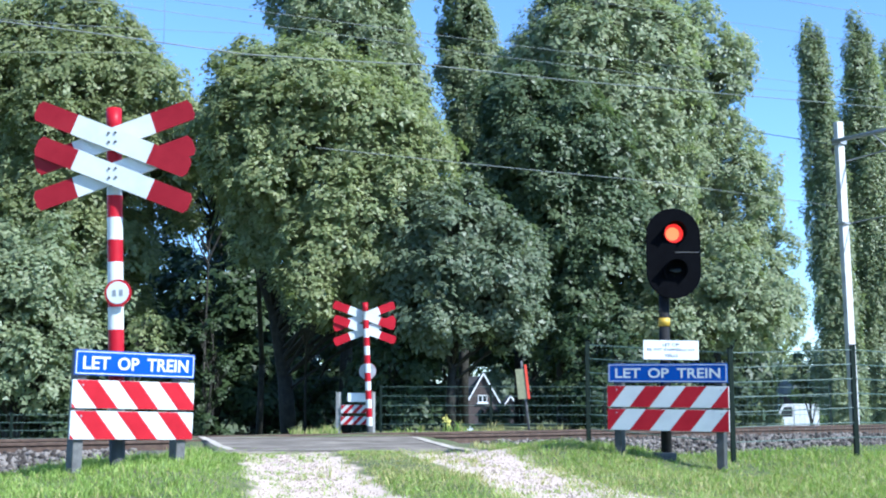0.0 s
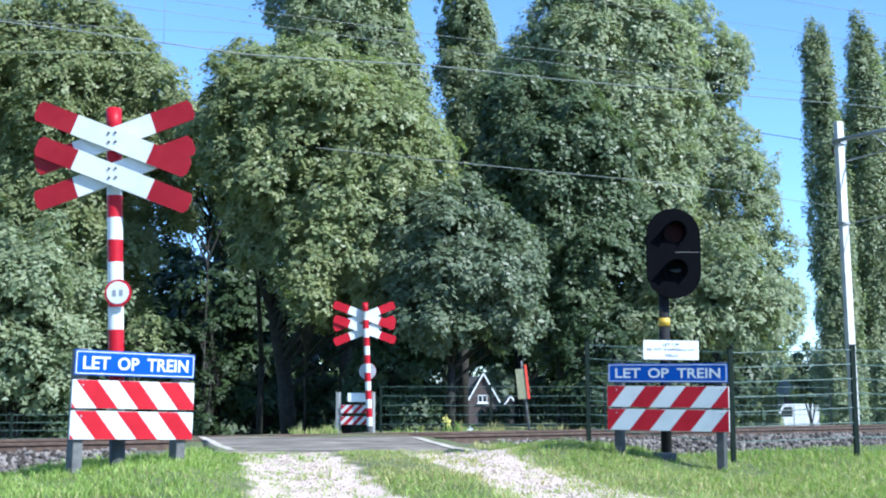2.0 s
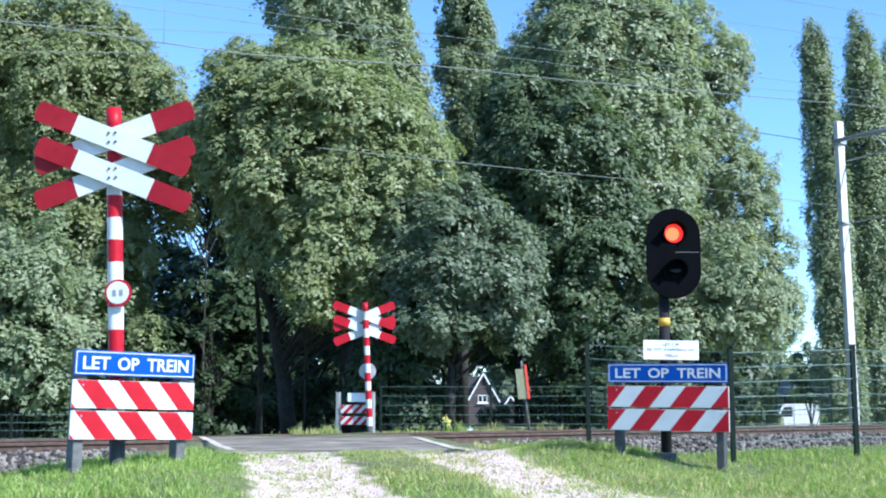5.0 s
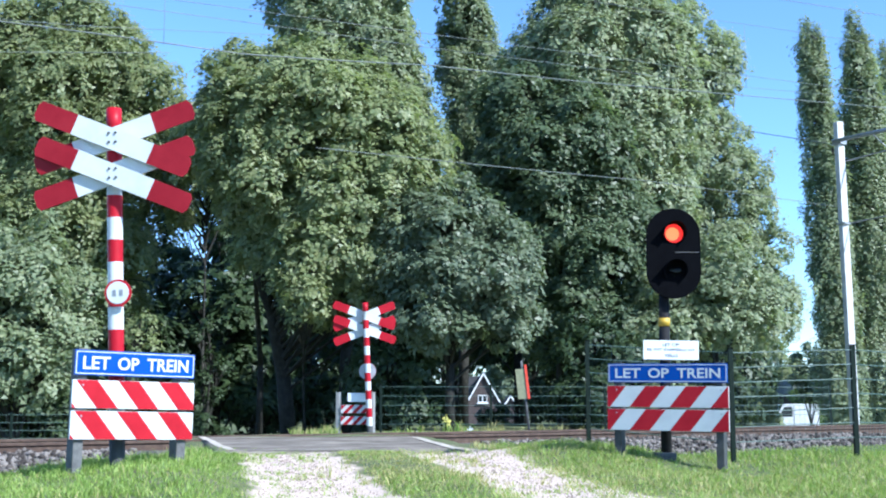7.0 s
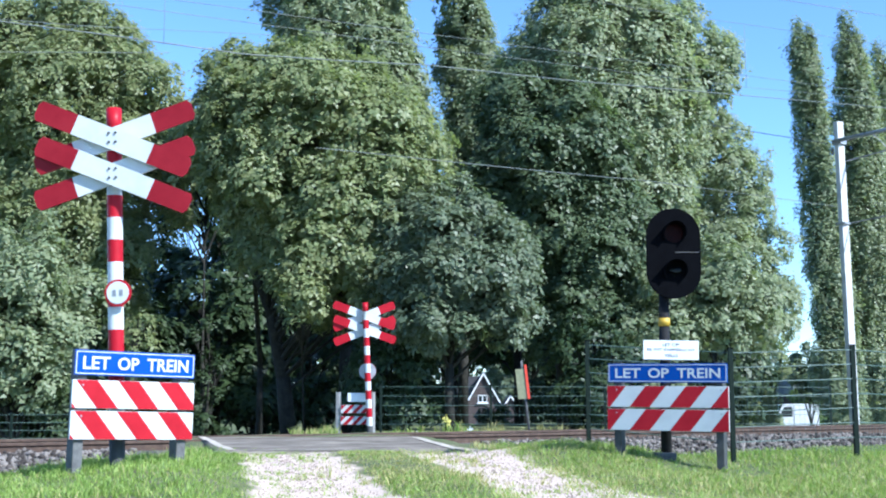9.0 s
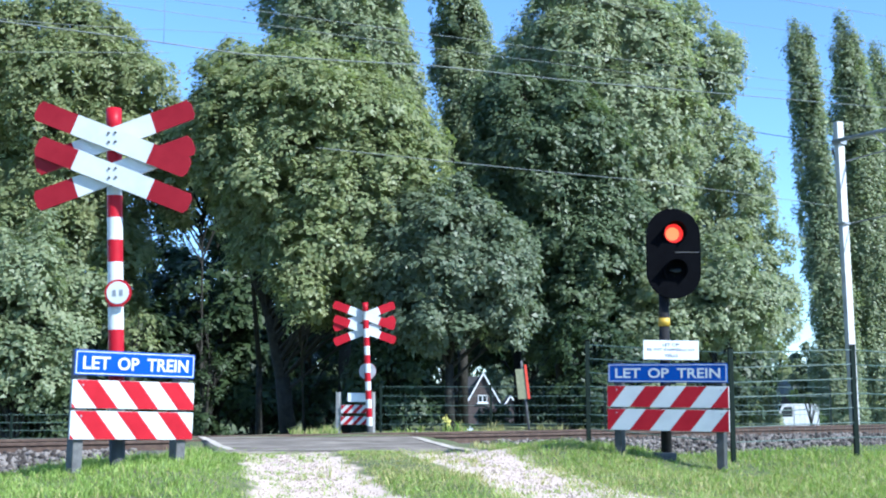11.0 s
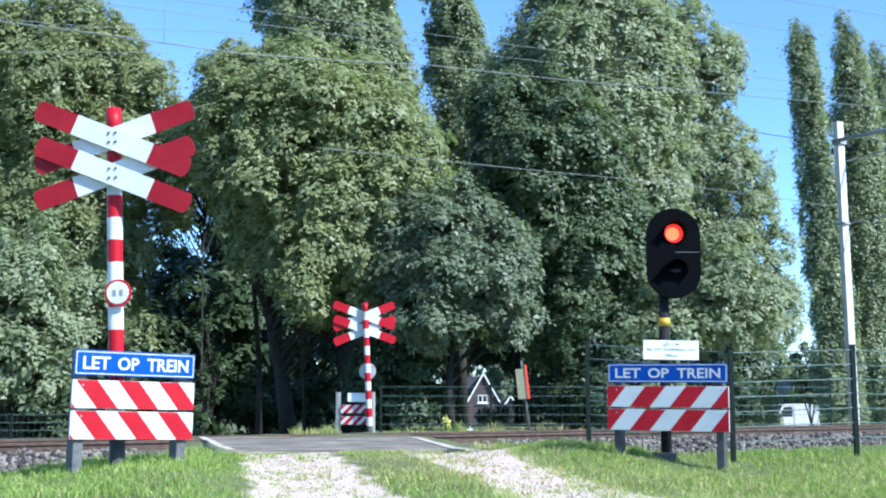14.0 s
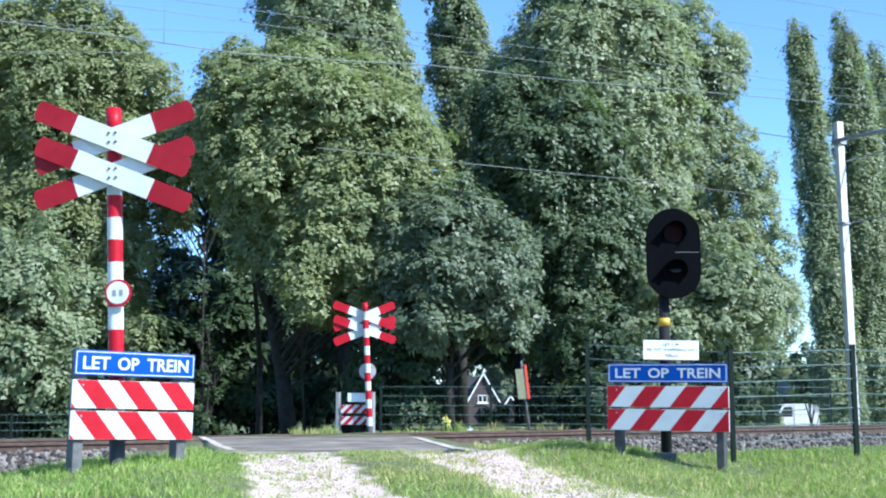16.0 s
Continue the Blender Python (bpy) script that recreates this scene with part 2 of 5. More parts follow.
def lane(x, y):
    """Distance to the side of the lane's middle."""
    return x + LEAN * (np.minimum(y, 24.0) - 7.46)


def across(x, y):
    """Distance from the eye across the railway."""
    return -0.559 * x + 0.829 * y


def step01(a, lo, hi):
    k = np.clip((a - lo) / (hi - lo), 0, 1)
    return k * k * (3 - 2 * k)


def height(x, y):
    """The ground's height."""
    x, y = np.asarray(x, float), np.asarray(y, float)
    l, n = lane(x, y), across(x, y)
    on_lane = 1 - step01(np.abs(l), 1.7, 2.7)
    z = -0.03 - 0.11 * (1 - step01(y, 7.0, 11.6))
    z = z + 0.075 * step01(np.abs(l), 1.15, 1.7) * (1 - step01(n, 7.0, 9.5)) * np.where(l > 0, step01(y, 10.0, 11.2), 1) - 0.06 * step01(x, 1.5, 2.4) * (1 - step01(y, 11, 13))
    z = z + 0.03 * (1 - step01(np.abs(l - 0.1), 0.2, 0.5)) * (1 - step01(y, 11.2, 11.8))
    z = z + 0.13 * np.exp(-((l - 2.0) / 0.65) ** 2 - ((y - 11.4) / 0.7) ** 2)
    bank = np.where(l > -1.75, np.exp(-((l + 1.75) / 0.42) ** 2), np.exp(-((l + 1.75) / 1.1) ** 2))
    z = z + 0.15 * bank * np.exp(-((y - 8.5) / 1.5) ** 2)
    bed = step01(n, 7.9 + 1.0 * step01(-x, 0.5, 2.0), 10.6) * (1 - step01(n, 17.6, 19.0)) * (1 - on_lane)
    z = z - 0.44 * bed
    z = z - 0.13 * step01(n, 16.6, 20.0)
    z = z - 0.55 * step01(x, 4.5, 8.5) * step01(n, 18.3, 21.0) - 1.75 * step01(n, 27.0, 55.0) + 0.5 * step01(x, 4.5, 8.5) * step01(n, 40, 60)
    z = z - 0.45 * (1 - step01(x, -2.6, -1.6)) * step01(n, 19.4, 22.5)
    return z + 0.012 * np.sin(3.1 * x + 1.7 * y) * np.cos(2.3 * y - 1.1 * x)


def ground_material():
    m = material("verge_soil", [(0.055, 0.075, 0.022), (0.085, 0.105, 0.032), (0.12, 0.115, 0.055)], 0.95, 3.0, bump=0.8, bump_scale=30)
    t = m.node_tree
    b = t.nodes["Principled BSDF"]
    soil = b.inputs["Base Color"].links[0].from_socket
    co = t.nodes.new("ShaderNodeTexCoord")
    sep = t.nodes.new("ShaderNodeSeparateXYZ")
    t.links.new(co.outputs["Object"], sep.inputs[0])

    def calc(op, a, c, d=None):
        nd = t.nodes.new("ShaderNodeMath")
        nd.operation = op
        for i, v in enumerate((a, c, d)):
            if v is None:
                continue
            if isinstance(v, (int, float)):
                nd.inputs[i].default_value = v
            else:
                t.links.new(v, nd.inputs[i])
        return nd.outputs[0]

    wob = t.nodes.new("ShaderNodeTexNoise")
    wob.inputs["Scale"].default_value = 2.6
    wob.inputs["Detail"].default_value = 6
    t.links.new(co.outputs["Object"], wob.inputs["Vector"])
    shift = calc("MULTIPLY", calc("SUBTRACT", wob.outputs["Fac"], 0.5), 0.42)
    side = calc("ADD", calc("MULTIPLY_ADD", sep.outputs[1], LEAN, sep.outputs[0]), -1.477)
    side = calc("ADD", side, shift)

    def rut(mid, half):
        d = calc("ABSOLUTE", calc("SUBTRACT", side, mid), None)
        mr = t.nodes.new("ShaderNodeMapRange")
        mr.inputs["From Min"].default_value, mr.inputs["From Max"].default_value = half + 0.05, half - 0.05
        t.links.new(d, mr.inputs["Value"])
        return mr.outputs[0]

    ruts = calc("MAXIMUM", rut(-0.73, 0.46), rut(0.93, 0.47))
    near = t.nodes.new("ShaderNodeMapRange")
    near.inputs["From Min"].default_value, near.inputs["From Max"].default_value = 14.6, 13.6
    t.links.new(sep.outputs[1], near.inputs["Value"])
    ruts = calc("MULTIPLY", ruts, near.outputs[0])
    vor = t.nodes.new("ShaderNodeTexNoise")
    vor.inputs["Scale"].default_value = 38
    vor.inputs["Detail"].default_value = 5
    t.links.new(co.outputs["Object"], vor.inputs["Vector"])
    gr = t.nodes.new("ShaderNodeValToRGB")
    gr.color_ramp.elements[0].color, gr.color_ramp.elements[1].color = (0.37, 0.292, 0.232, 1), (0.57, 0.46, 0.378, 1)
    gr.color_ramp.elements[0].position, gr.color_ramp.elements[1].position = 0.35, 0.62
    t.links.new(vor.outputs["Fac"], gr.inputs["Fac"])
    mx = t.nodes.new("ShaderNodeMixRGB")
    t.links.new(ruts, mx.inputs["Fac"])
    t.links.new(soil, mx.inputs["Color1"])
    t.links.new(gr.outputs["Color"], mx.inputs["Color2"])
    t.links.new(mx.outputs["Color"], b.inputs["Base Color"])
    return m


def build_ground():
    xs = np.concatenate([[-2500, -900, -350, -140, -70, -36, -22, -15, -11], np.linspace(-9, 9, 121), [11, 15, 22, 36, 70, 140, 350, 900, 2500]])
    ys = np.concatenate([[-700, -250, -80, -25, -6, 0], np.linspace(3, 26, 150), np.linspace(28, 60, 17), [70, 90, 150, 300, 800, 2500]])
    X, Y = np.meshgrid(xs, ys)
    v = np.stack([X.ravel(), Y.ravel(), height(X, Y).ravel()], 1)
    nx, ny = len(xs), len(ys)
    i = (np.arange(ny - 1)[:, None] * nx + np.arange(nx - 1)).ravel()
    f = np.stack([i, i + 1, i + nx + 1, i + nx], 1)
    me = mesh_from("ground", v, f, [ground_material()])
    me.polygons.foreach_set("use_smooth", np.ones(len(f), bool))
    tagged(new("ground", me), "grassy verge with a pale two-rut gravel lane", "ground", kind="structure")


build_ground()


def build_road():
    bm = bmesh.new()
    nu, nv = 26, 40
    near, far = ((-2.28, 11.75), (0.26, 12.0)), ((-4.35, 20.6), (-0.9, 20.9))
    top, low = [], []
    for j in range(nv + 1):
        k = j / nv
        l = Vector(near[0]).lerp(Vector(far[0]), k)
        r = Vector(near[1]).lerp(Vector(far[1]), k)
        row = []
        for i in range(nu + 1):
            p = l.lerp(r, i / nu)
            edge = 0.06 * noise.noise((p.x * 3, p.y * 3, 1.0)) if i in (0, nu) or j in (0, nv) else 0
            row.append(bm.verts.new((p.x + edge, p.y + edge, -0.010 + 0.010 * noise.noise((p.x, p.y, 0.3)) - 0.125 * float(step01(p.y, 16.6, 20.2)) - (0.02 if j == 0 else 0))))
        top.append(row)
    for j in range(nv):
        for i in range(nu):
            bm.faces.new((top[j][i], top[j][i + 1], top[j + 1][i + 1], top[j + 1][i])).smooth = True
    rim = [top[0][i] for i in range(nu + 1)] + [top[j][nu] for j in range(1, nv + 1)] + [top[nv][i] for i in range(nu - 1, -1, -1)] + [top[j][0] for j in range(nv - 1, 0, -1)]
    low = [bm.verts.new((v.co.x, v.co.y, -0.26)) for v in rim]
    for i in range(len(rim)):
        j = (i + 1) % len(rim)
        bm.faces.new((rim[j], rim[i], low[i], low[j]))
    road = finish("road", bm, ASPHALT)
    tagged(road, "worn dark asphalt crossing surface over the rails", "road", kind="structure")
    for a, b, w in (((-2.16, 11.95), (-3.42, 16.6), 0.10), ((0.15, 12.15), (-0.40, 16.6), 0.11), ((-2.0, 11.98), (-0.9, 12.02), 0.05)):
        bm = bmesh.new()
        a, b = Vector(a), Vector(b)
        d = (b - a).normalized()
        s = Vector((-d.y, d.x)) * w / 2
        n = 24
        rows = []
        for i in range(n + 1):
            p = a.lerp(b, i / n)
            wob = 0.025 * noise.noise((p.x * 5, p.y * 5, 2))
            z = -0.002 + 0.010 * noise.noise((p.x, p.y, 0.3))
            rows.append([bm.verts.new((p.x + s.x * (1 + wob * 9), p.y + s.y, z)), bm.verts.new((p.x - s.x, p.y - s.y, z))])
        for i in range(n):
            bm.faces.new((rows[i][0], rows[i + 1][0], rows[i + 1][1], rows[i][1]))
        part("edge_line", bm, ROADPAINT, road, "worn white edge line")


build_road()

# ---------- railway ----------
ALONG = Vector((0.829, 0.559, 0))
OUT = Vector((-0.559, 0.829, 0))
MIDDLE = OUT * 15.4
TRACK = Matrix(((ALONG.x, OUT.x, 0, MIDDLE.x), (ALONG.y, OUT.y, 0, MIDDLE.y), (0, 0, 1, 0), (0, 0, 0, 1)))


def build_track():
    bed = bmesh.new()
    prof = [(-5.6, -0.47), (-2.1, -0.135), (2.1, -0.135), (3.4, -0.47)]
    rows = []
    for i in range(121):
        s = -40 + i * 1.0
        rows.append([bed.verts.new((s, y + 0.06 * noise.noise((s, y, 0)), z + 0.012 * noise.noise((s * 2, y * 2, 5)))) for y, z in prof])
    for i in range(120):
        for j in range(3):
            bed.faces.new((rows[i][j], rows[i + 1][j], rows[i + 1][j + 1], rows[i][j + 1]))
    ob = finish("ballast_bed", bed, BED)
    ob.matrix_basis = TRACK
    tagged(ob, "grey stone ballast bed under the rails", "ballast", kind="structure")
    track = empty("railway_track", TRACK, "single railway track with rusty rails on sleepers", "railway track")
    sec = [(-0.062, 0), (0.062, 0), (0.062, 0.018), (0.012, 0.035), (0.010, 0.112), (0.034, 0.124), (0.034, 0.152), (0.026, 0.160), (-0.026, 0.160), (-0.034, 0.152), (-0.034, 0.124), (-0.010, 0.112), (-0.012, 0.035), (-0.062, 0.018)]
    for y in (-0.752, 0.752):
        bm = bmesh.new()
        ends = [[bm.verts.new((s, y + a, -0.166 + b)) for a, b in sec] for s in (-40.0, 80.0)]
        n = len(sec)
        for i in range(n):
            f = bm.faces.new((ends[0][i], ends[1][i], ends[1][(i + 1) % n], ends[0][(i + 1) % n]))
            f.material_index = 1 if i == 7 else 0
        part("rail", bm, [RUST, SHINE], track, "rusty rail with a worn bright head")
    sl = boxed((0, 0, 0), (0.25, 2.55, 0.2), 0.012)
    first = part("sleeper", sl, SLEEPER, track)
    first.location = (-24, 0, -0.275)
    for i in range(1, 130):
        s = -24 + 0.6 * i
        p = TRACK @ Vector((s, 0, 0))
        if abs(lane(p.x, p.y)) < 2.3:
            continue
        o = new("sleeper", first.data)
        o.parent, o.location = track, (s, 0, -0.275)


build_track()


def scatter_stones(name, pts, size, mat, label, category, rng):
    """Loose broken stones, joined."""
    bm = bmesh.new()
    bmesh.ops.create_icosphere(bm, subdivisions=1, radius=1.0)
    base = np.array([v.co[:] for v in bm.verts])
    faces = np.array([[v.index for v in f.verts] for f in bm.faces])
    bm.free()
    n = len(pts)
    V = base[None] * (1 + rng.uniform(-0.35, 0.25, (n, len(base), 1)))
    V = V * (size * rng.uniform(0.55, 1.25, (n, 1, 1))) * rng.uniform(0.6, 1.2, (n, 1, 3))
    a = rng.uniform(0, 6.28, n)
    c, s = np.cos(a)[:, None], np.sin(a)[:, None]
    V = np.stack([V[..., 0] * c - V[..., 1] * s, V[..., 0] * s + V[..., 1] * c, V[..., 2]], 2)
    V = V + pts[:, None]
    F = faces[None] + (np.arange(n) * len(base))[:, None, None]
    me = mesh_from(name, V.reshape(-1, 3), F.reshape(-1, 3), [mat])
    return tagged(new(name, me), label, category, kind="stuff")


rng = np.random.default_rng(3)
s, o = rng.uniform(-4.5, 19, 17000), rng.uniform(-5.4, -0.5, 17000)
keep = (np.abs(np.abs(o) - 0.752) > 0.1)
s, o = s[keep], o[keep]
px, py = MIDDLE.x + ALONG.x * s + OUT.x * o, MIDDLE.y + ALONG.y * s + OUT.y * o
keep = np.abs(lane(px, py) - 0.1) > 2.5
px, py, o = px[keep], py[keep], o[keep]
pz = np.where(o < -2.1, -0.47 + 0.335 * (o + 5.6) / 3.5, -0.135) + rng.uniform(-0.01, 0.025, len(o))
scatter_stones("ballast_stones", np.stack([px, py, pz], 1), 0.040, STONE, "loose grey broken ballast stones beside the rails", "ballast", rng)

l = np.concatenate([rng.normal(-0.73, 0.22, 2600), rng.normal(0.92, 0.20, 2200)])
l = np.clip(l, -1.15, 1.3)
py = 6.6 + 5.9 * rng.uniform(0, 1, len(l)) ** 0.9
px = l - LEAN * (py - 7.46)
scatter_stones("gravel", np.stack([px, py, height(px, py) + 0.002], 1), 0.0072, PEBBLE, "pale loose gravel in the wheel ruts", "gravel", rng)


# ---------- grass and weeds ----------
def blades(rng, x, y, z, long, wide, bend=0.5):
    """Bent grass blades: vertices and triangles."""
    n = len(x)
    p = np.stack([x, y, z], 1)
    a = rng.uniform(0, 2 * np.pi, n)
    side = np.stack([np.cos(a), np.sin(a), np.zeros(n)], 1) * (wide * 0.5)[:, None]
    b = rng.uniform(0, 2 * np.pi, n)
    fall = np.stack([np.cos(b), np.sin(b), np.zeros(n)], 1) * (long * rng.uniform(0.1, bend, n))[:, None]
    up = np.stack([np.zeros(n), np.zeros(n), long], 1)
    mid = p + up * 0.6 + fall * 0.4
    v = np.stack([p - side, p + side, mid + side * 0.8, mid - side * 0.8, p + up + fall], 1).reshape(-1, 3)
    i = np.arange(n)[:, None] * 5
    f = np.concatenate([i + np.array((0, 1, 2)), i + np.array((0, 2, 3)), i + np.array((3, 2, 4))], 1).reshape(-1, 3)
    return v, f


def patchy(x, y, k):
    return 0.5 + 0.25 * np.sin(k * x + 1.3 * np.sin(k * 0.7 * y)) + 0.25 * np.cos(k * 1.2 * y + 0.8 * np.sin(k * 0.9 * x))


def grow(name, n, xr, yr, rule, long, wide, mats, label, dry=0.2, bend=0.6):
    rng = np.random.default_rng(len(name) * 7 + n)
    x, y = rng.uniform(*xr, n), rng.uniform(*yr, n)
    keep = rule(x, y, rng.uniform(0, 1, n))
    x, y = x[keep], y[keep]
    many = len(x) // 40
    cx, cy = rng.choice(x, many), rng.choice(y, many)
    pick = rng.integers(0, many, len(x))
    tufted = rng.uniform(0, 1, len(x)) < 0.4
    x = np.where(tufted, cx[pick] + rng.normal(0, 0.03, len(x)), x)
    y = np.where(tufted, cy[pick] + rng.normal(0, 0.03, len(x)), y)
    tuft = 0.75 * patchy(x, y, 2.4) + np.where(tufted, (pick % 7) / 9.0, 0)
    L = long * rng.uniform(0.4, 1.3, len(x)) * (0.45 + 0.9 * tuft)
    if name == "verge_grass":
        L = L * (0.65 + 0.35 * step01(np.abs(lane(x, y)), 1.1, 1.6))
    v, f = blades(rng, x, y, height(x, y) - 0.01, L, wide * rng.uniform(0.7, 1.4, len(x)), bend)
    m = (rng.uniform(0, 1, len(x)) < dry * np.where(x > 0.6, 1.7, 0.7) * (0.4 + 1.2 * patchy(x, y, 1.1))).astype(int)
    me = mesh_from(name, v, f, mats, np.repeat(m, 3))
    return tagged(new(name, me), label, "grass", kind="stuff")


grow("verge_grass", 190000, (-4.2, 5.6), (6.4, 12.5),
     lambda x, y, r: (np.where(lane(x, y) < 0, -lane(x, y), lane(x, y) + 0.06) > 1.00 + 0.18 * step01(y, 7.5, 9.5) + 0.10 * patchy(x, y, 3.0) + np.where(lane(x, y) > 0, 0.1 + 0.12 * step01(y, 10.4, 11.4), 0) - 0.06 * r) & (across(x, y) < np.where(x < -0.5, 9.1, 7.7) + 0.9 * r * patchy(x, y, 2.0) + 2.6 * (np.abs(lane(x, y) - 0.25) < 2.3)) & ((y < 11.8) | (np.abs(lane(x, y)) > 1.6)) & (np.abs(x) < 0.43 * y + 0.2),
     0.052, 0.006, [GRASS, DRYGRASS], "fresh green verge grass beside the lane", 0.2, 1.3)
grow("lane_grass", 64000, (-2.2, 1.2), (6.5, 12.6),
     lambda x, y, r: (np.abs(lane(x, y) - 0.10 - 0.06 * (1 - step01(y, 7.5, 10.5))) < (0.44 - 0.10 * step01(y, 8, 11)) * (0.8 + 0.4 * patchy(x, y, 4.0)) - 0.12 * r * r) & (y < 12.2 + 0.3 * r),
     0.046, 0.006, [GRASS, DRYGRASS], "low yellow-green grass strip between the ruts", 0.75, 1.3)
grow("lane_grass", 2600, (-2.4, 0.7), (11.6, 12.4),
     lambda x, y, r: (np.abs(y - 11.85 - 0.1 * patchy(x, y, 2.0)) < 0.22 * r) & (patchy(x, y, 5.0) > 0.55), 0.035, 0.006, [GRASS, DRYGRASS], "sparse dry tufts along the edge of the asphalt", 1.0, 1.3)
grow("tall_weeds", 5200, (0.35, 2.9), (12.2, 14.6),
     lambda x, y, r: (lane(x, y) > 1.5 + 0.25 * r) & (lane(x, y) < 2.6 + 0.5 * r) & (patchy(x, y, 3.2) > 0.3), 0.075, 0.007, [DRYGRASS, GRASS], "dry weeds where the verge meets the rails", 0.45)
grow("far_weeds", 15000, (-12, 14), (16, 30),
     lambda x, y, r: (across(x, y) > 18.3) & (across(x, y) < 22.5) & (x > -1.4) & (patchy(x, y, 1.7) > 0.35) & (np.abs(lane(x, y) + 0.2) > 1.75), 0.09, 0.012, [GRASS, DRYGRASS], "rank weeds and grass along the far side of the track", 0.45)
grow("tall_weeds", 700, (-2.55, -1.75), (18.9, 20.6),
     lambda x, y, r: patchy(x, y, 3.5) > 0.3, 0.12, 0.010, [DRYGRASS, GRASS], "tall dry weeds beside the far barrier", 0.7)
grow("tall_weeds", 1500, (-1.0, 4.6), (23.2, 24.3),
     lambda x, y, r: patchy(x, y, 4.5) > 0.45, 0.17, 0.014, [GRASS, DRYGRASS], "tall weeds below the green fence", 0.4)

# dark blades cover the lit ground, standing in for shade under the trees
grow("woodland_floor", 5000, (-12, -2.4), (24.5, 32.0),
     lambda x, y, r: across(x, y) > 21.0, 0.07, 0.03, [LEAF_DARK, DRYGRASS], "low undergrowth at the edge of the wood, coloured dark for its shade", 0.0)


def flowers(name, centre, spread, n, tall, mat, label):
    """Small flower heads on thin stalks."""
    rng = np.random.default_rng(n)
    x, y = centre[0] + rng.normal(0, spread, n), centre[1] + rng.normal(0, 0.15, n)
    z = height(x, y)
    h = tall * rng.uniform(0.5, 1.1, n)
    v1, f1 = blades(rng, x, y, z, h, np.full(n, 0.01), 0.2)
    head = np.stack([x, y, z + h], 1)
    pts = np.repeat(head, 7, 0) + rng.normal(0, 0.03, (7 * n, 3))
    v2, f2 = leaves(rng, pts, unit(rng.normal(0, 1, pts.shape)), 0.04, 0.9)
    V, F, M = gather([(v1, f1, 1), (v2, f2, 0)])
    tagged(new(name, mesh_from(name, V, F, [mat, GRASS], M)), label, "flowers", kind="stuff")


flowers("yellow_flowers", (0.10, 23.6), 0.07, 7, 0.30, FLOWER, "yellow flowering weeds below the fence")
flowers("pale_flowers", (-0.4, 23.0), 0.9, 6, 0.09, TRIM, "small pale flowers along the fence")


# ---------- trees ----------
SWAY = []             # (object, rest pose, what drives it)


def profile_at(rows, z):
    zs = [r[0] for r in rows]
    return np.interp(z, zs, [r[1] for r in rows]), np.interp(z, zs, [r[2] for r in rows])


